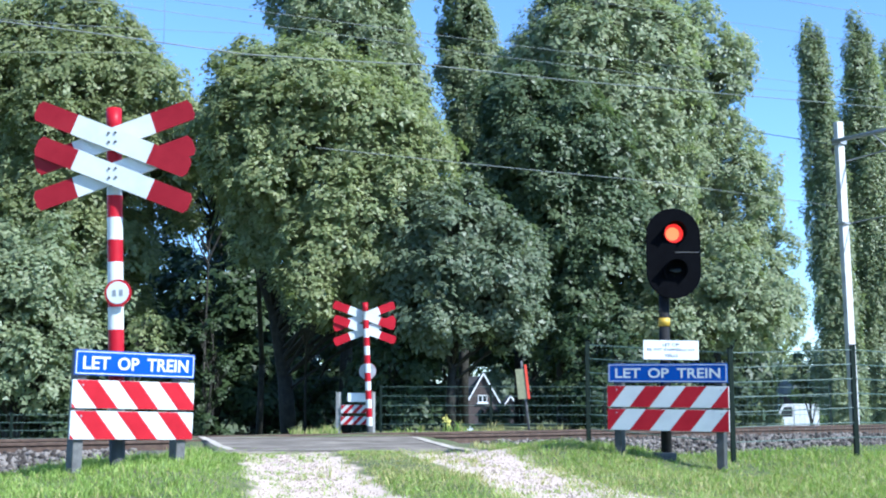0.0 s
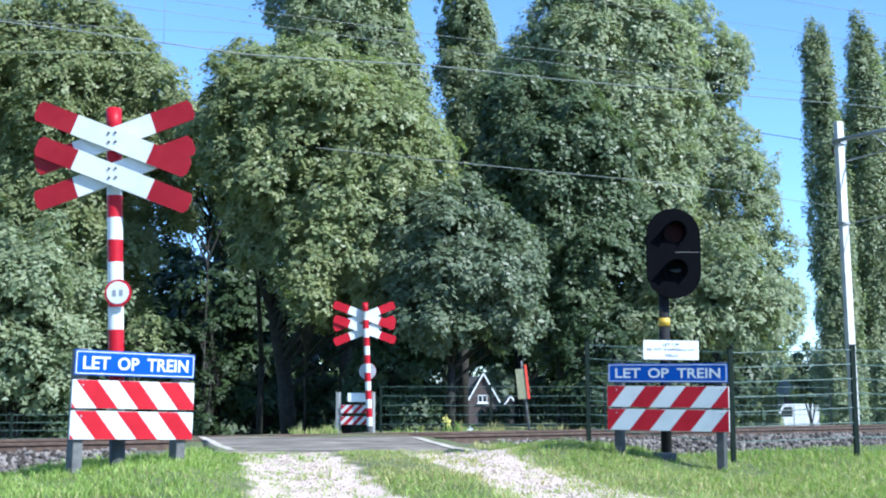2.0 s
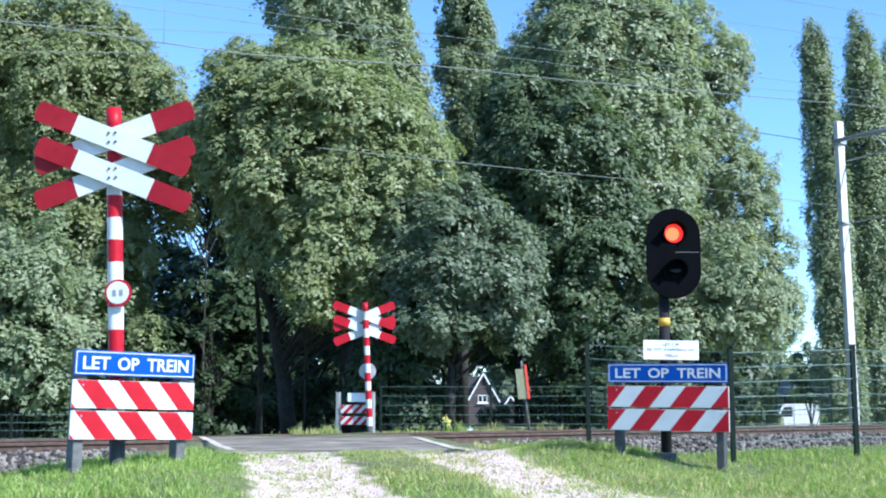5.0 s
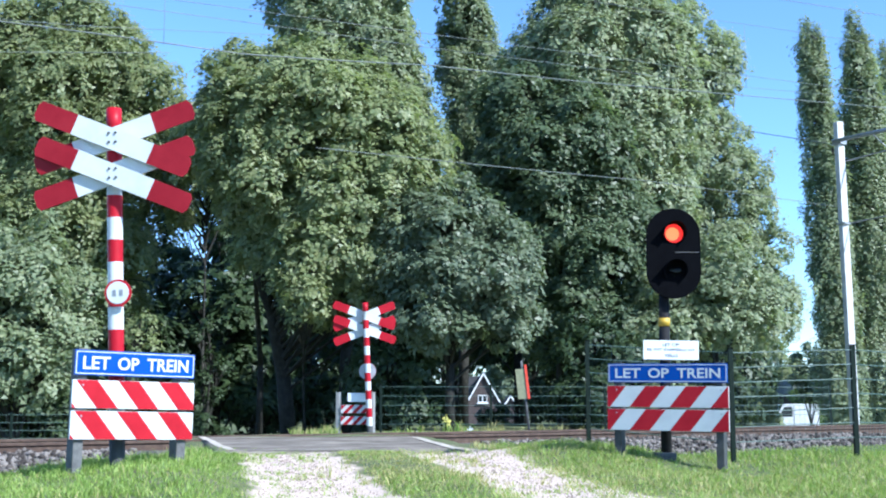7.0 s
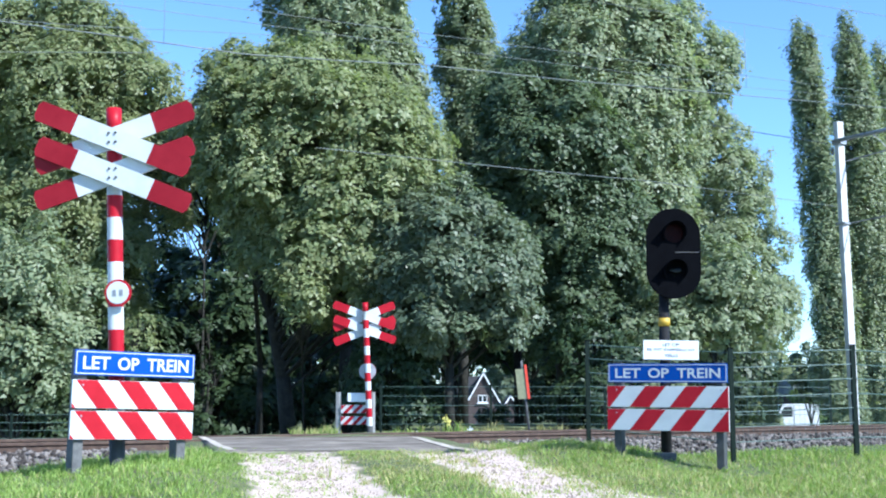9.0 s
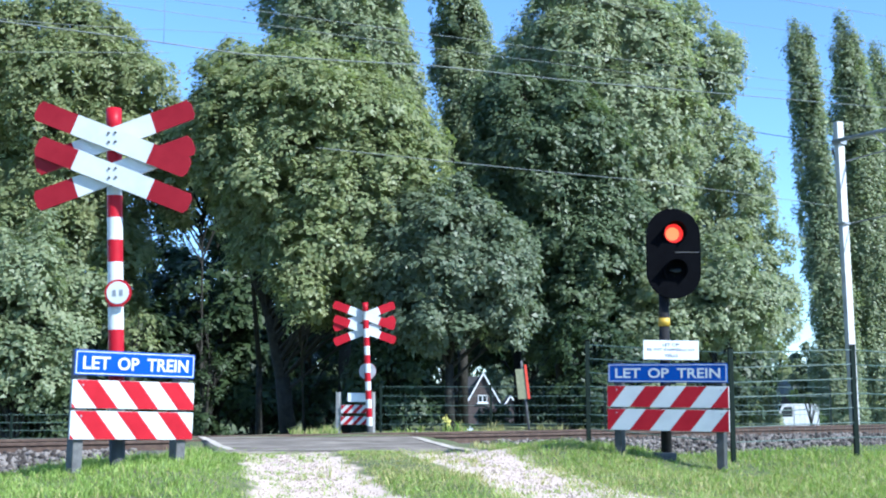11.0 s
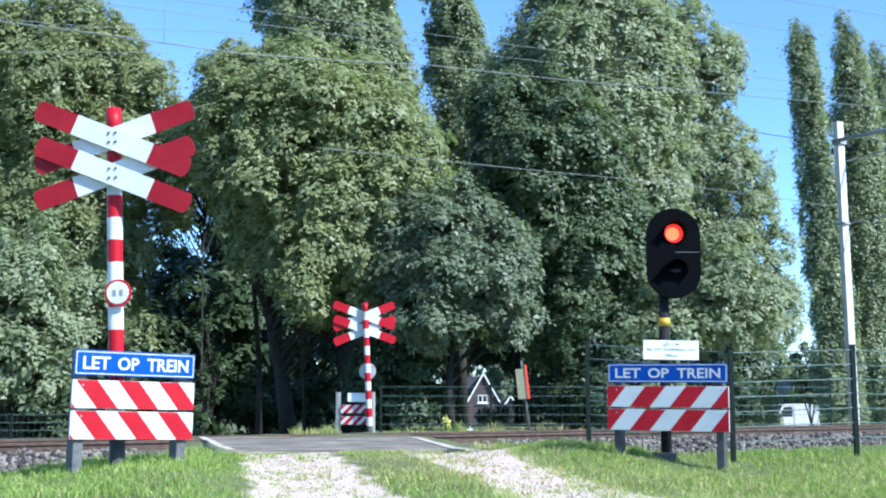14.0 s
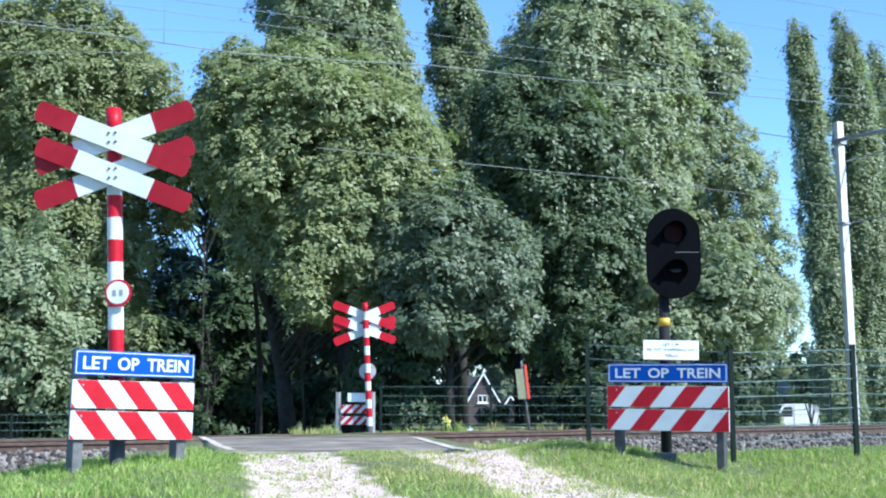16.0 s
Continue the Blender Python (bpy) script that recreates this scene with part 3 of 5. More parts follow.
def tree(name, label, base, rows, leaf, boughs, count, size, seed, depth=2.5, trunk=0.16, drive="calm", front=0.75,
         category="tree", group="", lobe=(0.18, 0.42), slim=0.62, clump=0.15, shell=0.7, tuft=26, flat=0.72, stem=None, upright=0.0):
    """A tree whose crown is many leafy boughs within the outline rows of (height, left, right)."""
    rng = np.random.default_rng(seed)
    bx, by = base
    bz = float(height(bx, by)) - 0.05
    root = empty(name, pose(bx, by, bz), label, category, group)
    zs = np.array([r[0] for r in rows])
    top = zs[-1]
    # trunk with a slight bow
    bend = rng.uniform(-0.25, 0.25, 2)
    path = stem or [(0, 0, 0), (bend[0] * 0.4, bend[1] * 0.4, top * 0.3), (bend[0], bend[1], top * 0.6), (bend[0] * 1.4, 0, top * 0.92)]
    bm = bmesh.new()
    n = len(path) - 1
    for i in range(n):
        tube(bm, path[i], path[i + 1], trunk * (1 - 0.85 * i / n), trunk * (1 - 0.85 * (i + 1) / n), 9, caps=(i == 0))
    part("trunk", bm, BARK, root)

    def on_trunk(z):
        z = min(max(z, 0.2), top * 0.9)
        for a, b in zip(path, path[1:]):
            if a[2] <= z <= b[2] or b is path[-1]:
                k = min(max((z - a[2]) / max(b[2] - a[2], 1e-3), 0), 1)
                return Vector(a).lerp(Vector(b), k)

    grid = np.linspace(zs[0], top, 60)
    L, R = profile_at(rows, grid)
    w = np.maximum(R - L, 0.15)
    cum = np.cumsum(w)
    cum = cum / cum[-1]
    for b in range(boughs):
        u = (b + rng.uniform(0.1, 0.9)) / boughs
        z = float(np.interp(u, cum, grid))
        l, r = (float(q) for q in profile_at(rows, z))
        half = max((r - l) / 2, 0.2)
        dep = min(half, depth)
        rad = min(half * rng.uniform(*lobe) + 0.1, 1.05)
        rad = min(rad, max(top - z, 0) * 0.7 + 0.45)
        ux = 2 * ((b * 0.618 + 0.3 + rng.uniform(-0.06, 0.06)) % 1.0) - 1
        ux = math.copysign(abs(ux) ** 0.75, ux)
        reach = max(half - rad * 0.85, 0) * rng.uniform(0.74, 1.14)
        cx = (l + r) / 2 + ux * reach - bx
        side = -1 if rng.uniform() < front else 1
        cy = side * math.sqrt(max(1 - ux * ux, 0.05)) * max(dep - rad * 0.5, 0.15) * rng.uniform(0.35, 1.0)
        c = np.array((cx, cy, z - bz))
        att = np.array(on_trunk(z - 0.35 * abs(cx) - 0.4))
        per = max(int(1.5 * count * (rad / 0.9) ** 1.7), 120)
        tw = max(per // tuft, 8)
        d = unit(rng.normal(0, 1, (tw, 3)) + 0.3 * unit(np.array([[cx, cy, 0.3]])) + np.array((0, 0, 0.3)))
        rr = rad * (shell + (1.05 - shell) * rng.uniform(0, 1, (tw, 1)) ** 0.6)
        rr = rr * np.where(rng.uniform(0, 1, (tw, 1)) < 0.10, rng.uniform(1.15, 1.5, (tw, 1)), 1.0)
        ends = c + d * rr * np.array((1.05, 0.95, flat + upright))
        ends[:, 2] += upright * rad * 0.4 * rng.uniform(-1, 1, tw)
        # each twig ends in a tuft of leaves that face the same way, blown to one side
        axis = unit(0.8 * d + rng.normal(0, 0.3, (tw, 3)) + np.array((-0.15, -0.05, 0.45)))
        tip = rng.integers(0, tw, per)
        off = rng.normal(0, clump * 0.6, (per, 3)) * rng.uniform(0.7, 1.4, (tw, 1))[tip]
        off -= 0.5 * axis[tip] * (off * axis[tip]).sum(1, keepdims=True)
        off[:, 2] += upright * clump * rng.uniform(-2.4, 2.4, per)
        pts = ends[tip] + off
        face = unit(axis[tip] + 0.45 * unit(off))
        lv, lf = leaves(rng, pts - att, face, size, slim, 0.2)
        pieces = [(lv, lf, 0)]
        r0 = 0.018 + 0.022 * rad
        v, f = stick(att - att, (c - att) * 0.75, r0 * 1.3, r0 * 0.7, 6)
        pieces.append((v, f, 1))
        for k in rng.choice(tw, min(tw, 12), replace=False):
            v, f = stick((c - att) * rng.uniform(0.45, 0.8), ends[k] - att, r0 * 0.55, 0.005, 4)
            pieces.append((v, f, 1))
        V, F, M = gather(pieces)
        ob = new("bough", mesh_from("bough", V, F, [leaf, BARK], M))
        ob.parent, ob.location = root, att
        ob["kind"] = "stuff"
        SWAY.append((ob, pose(*att), "bough", seed * 31 + b, top))
    SWAY.append((root, root.matrix_basis.copy(), drive, seed, top))
    return root


OAKSTEM = [(-0.2, 2.0, 0), (-0.35, 1.9, 1.8), (-0.62, 1.7, 3.4), (-1.05, 1.1, 4.8), (-0.5, 0.4, 6.4), (0.2, 0, 8.0)]
tree("ash_tree", "tall light-green ash tree with a loose airy crown", (-9.6, 30),
     [(3.0, -11.5, -7.4), (4.0, -12.5, -6.9), (4.75, -12.9, -6.7), (6.1, -13, -6.3), (7.5, -13, -6.15), (8.5, -13.1, -6.5), (9.4, -13, -6.8), (10.0, -12.7, -7.3), (10.6, -11.9, -8.1), (11.1, -11, -9.2)],
     LEAF_ASH, 78, 1700, 0.115, 11, drive="left", slim=0.5, clump=0.17)
tree("broadleaf_tree", "broad round green tree with a leaning trunk", (-3.7, 28),
     [(2.6, -3.9, -0.7), (3.4, -4.4, 0.1), (4.3, -5.0, 0.4), (5.3, -5.7, 0.45), (6.3, -6.0, 0.35), (7.1, -6.0, -0.05), (7.8, -5.9, -0.7), (8.3, -5.8, -1.5), (8.8, -5.6, -3.1), (9.2, -5.2, -4.0)],
     LEAF_OAK, 90, 1750, 0.11, 12, drive="left", trunk=0.23, stem=OAKSTEM, depth=2.8, flat=0.8)
tree("ash_tree", "light-green ash crown leaning over the broadleaf tree", (-4.6, 26.6),
     [(5.0, -5.3, -3.6), (6.2, -5.7, -3.0), (7.2, -5.7, -3.0), (7.9, -5.4, -3.3), (8.4, -4.9, -3.9)],
     LEAF_ASH, 26, 1700, 0.11, 19, drive="left", trunk=0.11, depth=1.2, slim=0.5, clump=0.16, stem=[(-0.6, 6.5, -0.6), (-0.4, 5.6, 2.2), (-0.1, 2.6, 4.6), (0.1, 0.2, 7.4)])
tree("ash_tree", "light-green ash tree behind taller neighbours", (-7.4, 36),
     [(6.3, -9.0, -6.2), (7.5, -9.2, -5.8), (9.3, -8.8, -6.0), (10.4, -8.0, -6.6)],
     LEAF_ASH, 24, 1300, 0.13, 27, drive="left", trunk=0.05, clump=0.17)
tree("young_ash", "sunlit low spray of light-green leaves under the broadleaf tree", (-3.0, 25.6),
     [(2.3, -3.3, -2.5), (2.9, -3.7, -2.3), (3.5, -3.6, -2.4), (3.9, -3.2, -2.7)],
     LEAF_ASH, 11, 1300, 0.10, 26, drive="low", trunk=0.04, depth=0.5, category="young tree", stem=[(-0.4, 3.4, -0.3), (-0.3, 2.4, 1.8), (0, 0, 3.6)])
tree("poplar_tree", "tall silvery-green poplar behind other trees", (-3.2, 38),
     [(8.2, -5.0, 0.1), (10.1, -5.1, 0.15), (11.7, -5.6, -0.4), (12.8, -5.8, -0.5), (14, -5.8, -0.6), (15.8, -5.5, -1.0), (17.6, -4.4, -2.0)],
     LEAF_POPLAR, 64, 1700, 0.125, 13, drive="mid", trunk=0.24, upright=0.3)
tree("poplar_tree", "narrow silvery-green poplar behind other trees", (0.7, 41),
     [(8.1, 0, 2.3), (10.9, -0.1, 2.3), (13, -0.25, 2.15), (14, -0.35, 1.95), (15.1, -0.2, 1.8), (16.2, 0.1, 1.4), (16.9, 0.55, 1.0)],
     LEAF_POPLAR, 38, 1900, 0.125, 14, drive="mid", trunk=0.2, lobe=(0.34, 0.62), upright=0.4)
tree("poplar_tree", "tall wide grey-green poplar beside the track", (4.3, 33.8),
     [(5.1, 2.96, 7.22), (7.4, 1.85, 7.50), (8.6, 1.20, 7.50), (9.9, 1.11, 7.50), (11.0, 1.81, 7.41), (11.7, 2.50, 7.13), (12.5, 2.82, 6.76), (13.6, 3.52, 6.11), (14.3, 4.26, 5.28)],
     LEAF_SILVER, 96, 1900, 0.12, 15, drive="mid", trunk=0.26, upright=0.25)
tree("lime_tree", "dark-green leafy tree between paler poplars", (3.3, 31.8),
     [(1.7, 2.22, 5.59), (3.8, 1.45, 5.97), (5.3, 1.01, 5.97), (6.9, 0.67, 5.78), (8.0, 0.67, 5.20), (9.0, 0.96, 4.43), (9.7, 1.64, 3.47)],
     LEAF_LIME, 66, 1650, 0.115, 25, drive="mid", trunk=0.22, flat=0.8)
tree("poplar_tree", "tall spreading grey-green poplar beside the track", (8.0, 39),
     [(2.6, 6.57, 12.26), (4.1, 6.35, 12.26), (5.1, 6.46, 11.59), (5.9, 6.24, 12.03), (6.6, 6.24, 11.59), (7.6, 6.13, 11.37), (8.5, 6.13, 10.86), (9.1, 6.13, 10.47), (9.6, 6.13, 10.98), (10.3, 6.02, 10.47), (11.3, 6.02, 10.75), (12.1, 6.02, 10.81), (12.8, 6.02, 10.36), (13.2, 6.02, 9.58), (14.4, 6.13, 9.36), (15.4, 6.80, 8.91), (16.2, 7.47, 8.25)],
     LEAF_SILVER, 82, 1500, 0.115, 16, drive="right", trunk=0.26, upright=0.25, lobe=(0.14, 0.36))
tree("maple_tree", "smaller leafy green tree with gaps in its crown", (0.15, 26.5),
     [(1.9, -1.1, 2.1), (2.4, -1.65, 2.5), (3.2, -1.8, 2.5), (4, -1.65, 2.2), (4.65, -1.3, 1.8), (5.2, -0.5, 1.3), (5.6, 0.1, 0.9)],
     LEAF_BUSH, 42, 1600, 0.11, 17, drive="low", trunk=0.13, depth=1.8)
tree("willow_bush", "loose pale-green bushy tree behind the fence", (7.4, 31), [(0.3, 4.3, 6.6), (1.3, 4.2, 7.2), (2.1, 4.2, 9.0), (2.9, 4.3, 9.4), (3.7, 4.5, 9.0), (4.6, 5.5, 8.4)],
     LEAF_POPLAR, 21, 1400, 0.115, 18, drive="low", trunk=0.12, depth=2.0)
for x, y, rows, seed in ((19.9, 60, [(0.25, 19.0, 21.6), (4.9, 19.15, 21.5), (8.1, 19.05, 21.3), (11.7, 19, 21), (14.1, 18.9, 20.8), (16.3, 18.85, 20.75), (18.4, 18.75, 20.6), (19.8, 18.85, 20.2), (20.7, 19.25, 19.75)], 20),
                         (23.0, 62, [(0.25, 21.4, 24.6), (6.9, 21.6, 24.5), (11.5, 21.65, 24.3), (15.5, 21.65, 24.2), (18.4, 21.7, 23.85), (20.2, 21.9, 23.5), (21.5, 22.4, 23)], 21),
                         (27.2, 66, [(0.25, 25.3, 28.7), (10.5, 25.5, 28.5), (16.5, 25.35, 27.8), (19.5, 25.3, 27), (21.4, 25.5, 26)], 22)):
    tree("lombardy_poplar", "tall slender green columnar poplar far off", (x, y), rows,
         LEAF_POPLAR, 66, 1500, 0.16, seed, drive="poplar", trunk=0.22, group="row of columnar poplars", lobe=(0.34, 0.6), upright=0.9, depth=1.4, clump=0.2)
tree("elder_bush", "dense leafy green bush behind the rails", (-8.2, 22.5), [(0.75, -9.8, -7.0), (1.4, -9.8, -6.8), (2.6, -9.8, -6.6), (3.2, -9.6, -6.75), (3.65, -8.7, -7.0), (4.0, -7.95, -7.3)],
     LEAF_POPLAR, 34, 1700, 0.10, 30, drive="low", trunk=0.09, depth=1.4, category="bush")
# dark leaves put where shade falls under the elder bush
tree("hazel_bush", "undergrowth below the elder bush, coloured dark for its shade", (-8.4, 23.8), [(-0.6, -10.2, -7.2), (0.5, -10.2, -7.2), (1.2, -9.8, -7.4)],
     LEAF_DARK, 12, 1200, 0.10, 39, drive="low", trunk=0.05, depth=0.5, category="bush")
tree("young_ash", "sunlit sprig of young leaves at the wood's edge", (-6.1, 23.5), [(1.3, -6.35, -5.95), (1.75, -6.5, -5.65), (2.05, -6.4, -5.6), (2.3, -6.15, -5.8)],
     LEAF_ASH, 5, 900, 0.09, 29, drive="low", trunk=0.03, depth=0.3, category="young tree")
# these bushes carry part of their shade in the dark leaf colour
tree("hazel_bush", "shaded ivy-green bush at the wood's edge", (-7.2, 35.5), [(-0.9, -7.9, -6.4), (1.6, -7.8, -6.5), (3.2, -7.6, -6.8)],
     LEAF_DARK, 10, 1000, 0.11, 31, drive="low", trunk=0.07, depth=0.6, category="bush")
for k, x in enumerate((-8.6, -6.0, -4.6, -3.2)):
    tree("hazel_bush", "undergrowth bush deep in the wood, coloured dark for shade", (x, 38.5 + 0.6 * k), [(-1.0, x - 1.1, x + 1.1), (0.6, x - 1.1, x + 1.1), (1.9, x - 0.6, x + 0.6)],
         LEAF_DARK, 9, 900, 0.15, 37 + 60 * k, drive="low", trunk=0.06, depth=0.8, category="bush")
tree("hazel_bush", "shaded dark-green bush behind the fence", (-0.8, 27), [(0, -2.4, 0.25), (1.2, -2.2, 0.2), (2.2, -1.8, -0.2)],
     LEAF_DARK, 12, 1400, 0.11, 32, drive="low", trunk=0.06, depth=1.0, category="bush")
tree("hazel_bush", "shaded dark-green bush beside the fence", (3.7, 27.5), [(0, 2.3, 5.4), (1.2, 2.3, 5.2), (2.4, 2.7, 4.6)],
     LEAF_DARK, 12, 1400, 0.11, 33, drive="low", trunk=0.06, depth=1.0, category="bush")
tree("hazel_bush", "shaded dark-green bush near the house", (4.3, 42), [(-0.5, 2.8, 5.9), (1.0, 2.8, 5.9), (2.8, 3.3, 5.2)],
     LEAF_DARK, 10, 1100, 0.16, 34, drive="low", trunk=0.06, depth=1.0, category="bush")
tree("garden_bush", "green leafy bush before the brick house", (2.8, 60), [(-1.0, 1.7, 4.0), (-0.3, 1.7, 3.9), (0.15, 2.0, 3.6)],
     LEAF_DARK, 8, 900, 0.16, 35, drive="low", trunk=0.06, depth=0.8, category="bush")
tree("garden_tree", "green leafy tree behind the brick house", (7.6, 134), [(-0.5, 4.2, 12.0), (3.0, 4.0, 12.2), (6.0, 4.6, 11.4), (8.0, 6.5, 9.0)],
     LEAF_BUSH, 22, 700, 0.42, 36, drive="low", trunk=0.2, depth=2.4)
# deeper rows of the wood, their shade put into the leaf colour
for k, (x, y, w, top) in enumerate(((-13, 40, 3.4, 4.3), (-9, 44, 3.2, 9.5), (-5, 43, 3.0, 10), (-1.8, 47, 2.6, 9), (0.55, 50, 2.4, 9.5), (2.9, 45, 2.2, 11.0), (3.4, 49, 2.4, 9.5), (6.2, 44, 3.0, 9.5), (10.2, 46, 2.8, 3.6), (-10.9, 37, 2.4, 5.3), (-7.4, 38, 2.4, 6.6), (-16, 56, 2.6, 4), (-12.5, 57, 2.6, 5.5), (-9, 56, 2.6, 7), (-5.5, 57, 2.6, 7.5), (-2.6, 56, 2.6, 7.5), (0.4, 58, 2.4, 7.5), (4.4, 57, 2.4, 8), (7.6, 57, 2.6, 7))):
    tree("wood_tree", "tree deep in the wood with leaves coloured dark for shade", (x, y), [(2.3 if 0 < x < 5 else 0.2, x - w * 0.8, x + w * 0.8), (2.6, x - w, x + w), (top * 0.6, x - w, x + w), (top, x - w * 0.3, x + w * 0.3)],
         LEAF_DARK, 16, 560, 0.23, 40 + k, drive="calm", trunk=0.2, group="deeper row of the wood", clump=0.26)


def far_woods():
    """The distant tree line that closes the view."""
    rng = np.random.default_rng(77)
    n = 1500
    ang = rng.uniform(-0.62, 0.62, n)
    dist = rng.uniform(150, 190, n)
    c = np.stack([np.sin(ang) * dist, np.cos(ang) * dist, -1.8 + rng.uniform(0, 1, n) ** 1.3 * (7.5 + 2.5 * np.sin(ang * 31) + 1.5 * np.sin(ang * 77))], 1)
    tip = rng.integers(0, n, 42000)
    pts = c[tip] + rng.normal(0, 0.9, (42000, 3))
    v, f = leaves(rng, pts, unit(rng.normal(0, 1, pts.shape) + np.array((0, -0.6, 0.3))), 0.75, 0.7)
    tagged(new("far_woods", mesh_from("far_woods", v, f, [LEAF_DARK])), "distant dark-green line of woods", "woods", kind="stuff")


far_woods()
for k, (x, y, w, top) in enumerate(((19.5, 78, 3.0, 4.2), (25.0, 106, 4.0, 6.8), (31.5, 108, 4.2, 5.2), (24.4, 99, 2.4, 5.6), (28.8, 113, 3.2, 6.4), (31.6, 99.5, 1.9, 1.9), (38.5, 106, 4.2, 5.2), (15.0, 70, 2.6, 4.6))):
    tree("garden_tree", "leafy garden tree beyond the railway", (x, y), [(-1.5, x - w * 0.9, x + w * 0.9), (1.0, x - w, x + w), (top * 0.7, x - w * 0.8, x + w * 0.8), (top, x - w * 0.3, x + w * 0.3)],
         (LEAF_OAK, LEAF_BRIGHT)[k % 2], 14, 700, 0.26, 60 + k, drive="calm", trunk=0.15, group="garden trees beyond the railway", clump=0.3)


tree("garden_tree", "leafy garden tree before the parked van", (23.6, 75), [(0.8, 22.6, 24.8), (2.2, 22.3, 25), (3.4, 22.6, 24.6), (4.2, 23.2, 24)],
     LEAF_LIME, 14, 700, 0.2, 71, drive="calm", trunk=0.1, group="garden trees beyond the railway", clump=0.24)


# ---------- warning crosses ----------
def cross_post(m, label, panel=0.096, shift=0.04, up=1.245, level=2.6, paint=DIMRED):
    """A banded pole with two stacked diagonal crosses."""
    root = empty("warning_cross", m, label, "railway cross", "warning crosses at the crossing")
    bm = bmesh.new()
    tall, band = 2.48, 0.158
    edges = [tall - band * i for i in range(int(tall / band) + 1)] + [-0.25]
    for i, (a, b) in enumerate(zip(edges, edges[1:])):
        dark = b < 0.16
        tube(bm, (0, 0, b), (0, 0, a), 0.0535, 0.0535, 20, caps=(i == 0 or b < 0), mat=2 if dark else i % 2)
    bmesh.ops.remove_doubles(bm, verts=bm.verts, dist=0.0005)
    part("pole", bm, [RED, WHITE, DARKPOST], root, "red and white banded steel pole")
    half, wide, tilt = 0.592, 0.148, radians(21.6)
    for zc in (2.245, 1.99):
        for side, y in ((1, -0.105), (-1, -0.068)):
            bm = bmesh.new()
            rot = Matrix.Rotation((tilt if side == 1 else radians(-19.8)) + radians(level), 4, "Y")
            ch = 0.035
            red = 0.298
            w = wide / 2
            for x0, x1, mat in ((-half, -half + red, 0), (-half + red, half - red, 1), (half - red, half, 0)):
                if x0 == -half:
                    pts = [(x0, -w + ch), (x0 + ch * 0.6, -w), (x1, -w), (x1, w), (x0 + ch * 0.6, w), (x0, w - ch)]
                elif x1 == half:
                    pts = [(x0, -w), (x1 - ch * 0.6, -w), (x1, -w + ch), (x1, w - ch), (x1 - ch * 0.6, w), (x0, w)]
                else:
                    pts = [(x0, -w), (x1, -w), (x1, w), (x0, w)]
                slab(bm, [(x + 0.025, z) for x, z in pts], -0.007, 0.007, mat)
            bmesh.ops.transform(bm, matrix=Matrix.Translation((0, y, zc)) @ rot, verts=bm.verts)
            plank = part("plank", bm, [paint, WHITE], root, "white plank with red ends")
            if side == 1:
                for dx in (0.0, 0.048):
                    for dz in (-0.032, 0.032):
                        part("bolt", piped((dx, y - 0.016, zc + dz), (dx, y - 0.005, zc + dz), 0.0085, n=8), DARKPOST, plank)
        part("clamp", boxed((0, -0.055, zc), (0.12, 0.06, 0.035), 0.004), STEEL, root)
    # small round panel on the front of the pole
    disc = bmesh.new()
    tube(disc, (shift, -0.088, up), (shift, -0.078, up), panel, n=36)
    disc = part("round_panel", disc, RED, root, "round white panel with a thin red rim")
    part("face", piped((shift, -0.0925, up), (shift, -0.088, up), panel - 0.016, n=36), WHITE, disc)
    part("back", piped((shift, -0.078, up), (shift, -0.074, up), panel - 0.003, n=36), STEEL, disc, "bare grey metal back")
    for dx in (-0.022, 0.026):
        part("figure_bar", boxed((shift + dx, -0.0945, up), (0.024, 0.004, 0.042), 0.001), STEEL, disc)
    part("bracket", boxed((0.02, -0.062, up), (0.07, 0.03, 0.03), 0.003), STEEL, root)
    return root


cross_post(pose(-2.235, 8.09, 0.08, 0, -2.7, -3), "red and white double warning cross on a banded pole in grass", 0.094, 0.045, 1.15)
cross_post(pose(-1.30, 21.0, -0.21, 0, 2.6, 184), "red and white double warning cross seen from behind across the rails", 0.155, 0.0, 1.245, -2.6, RED)


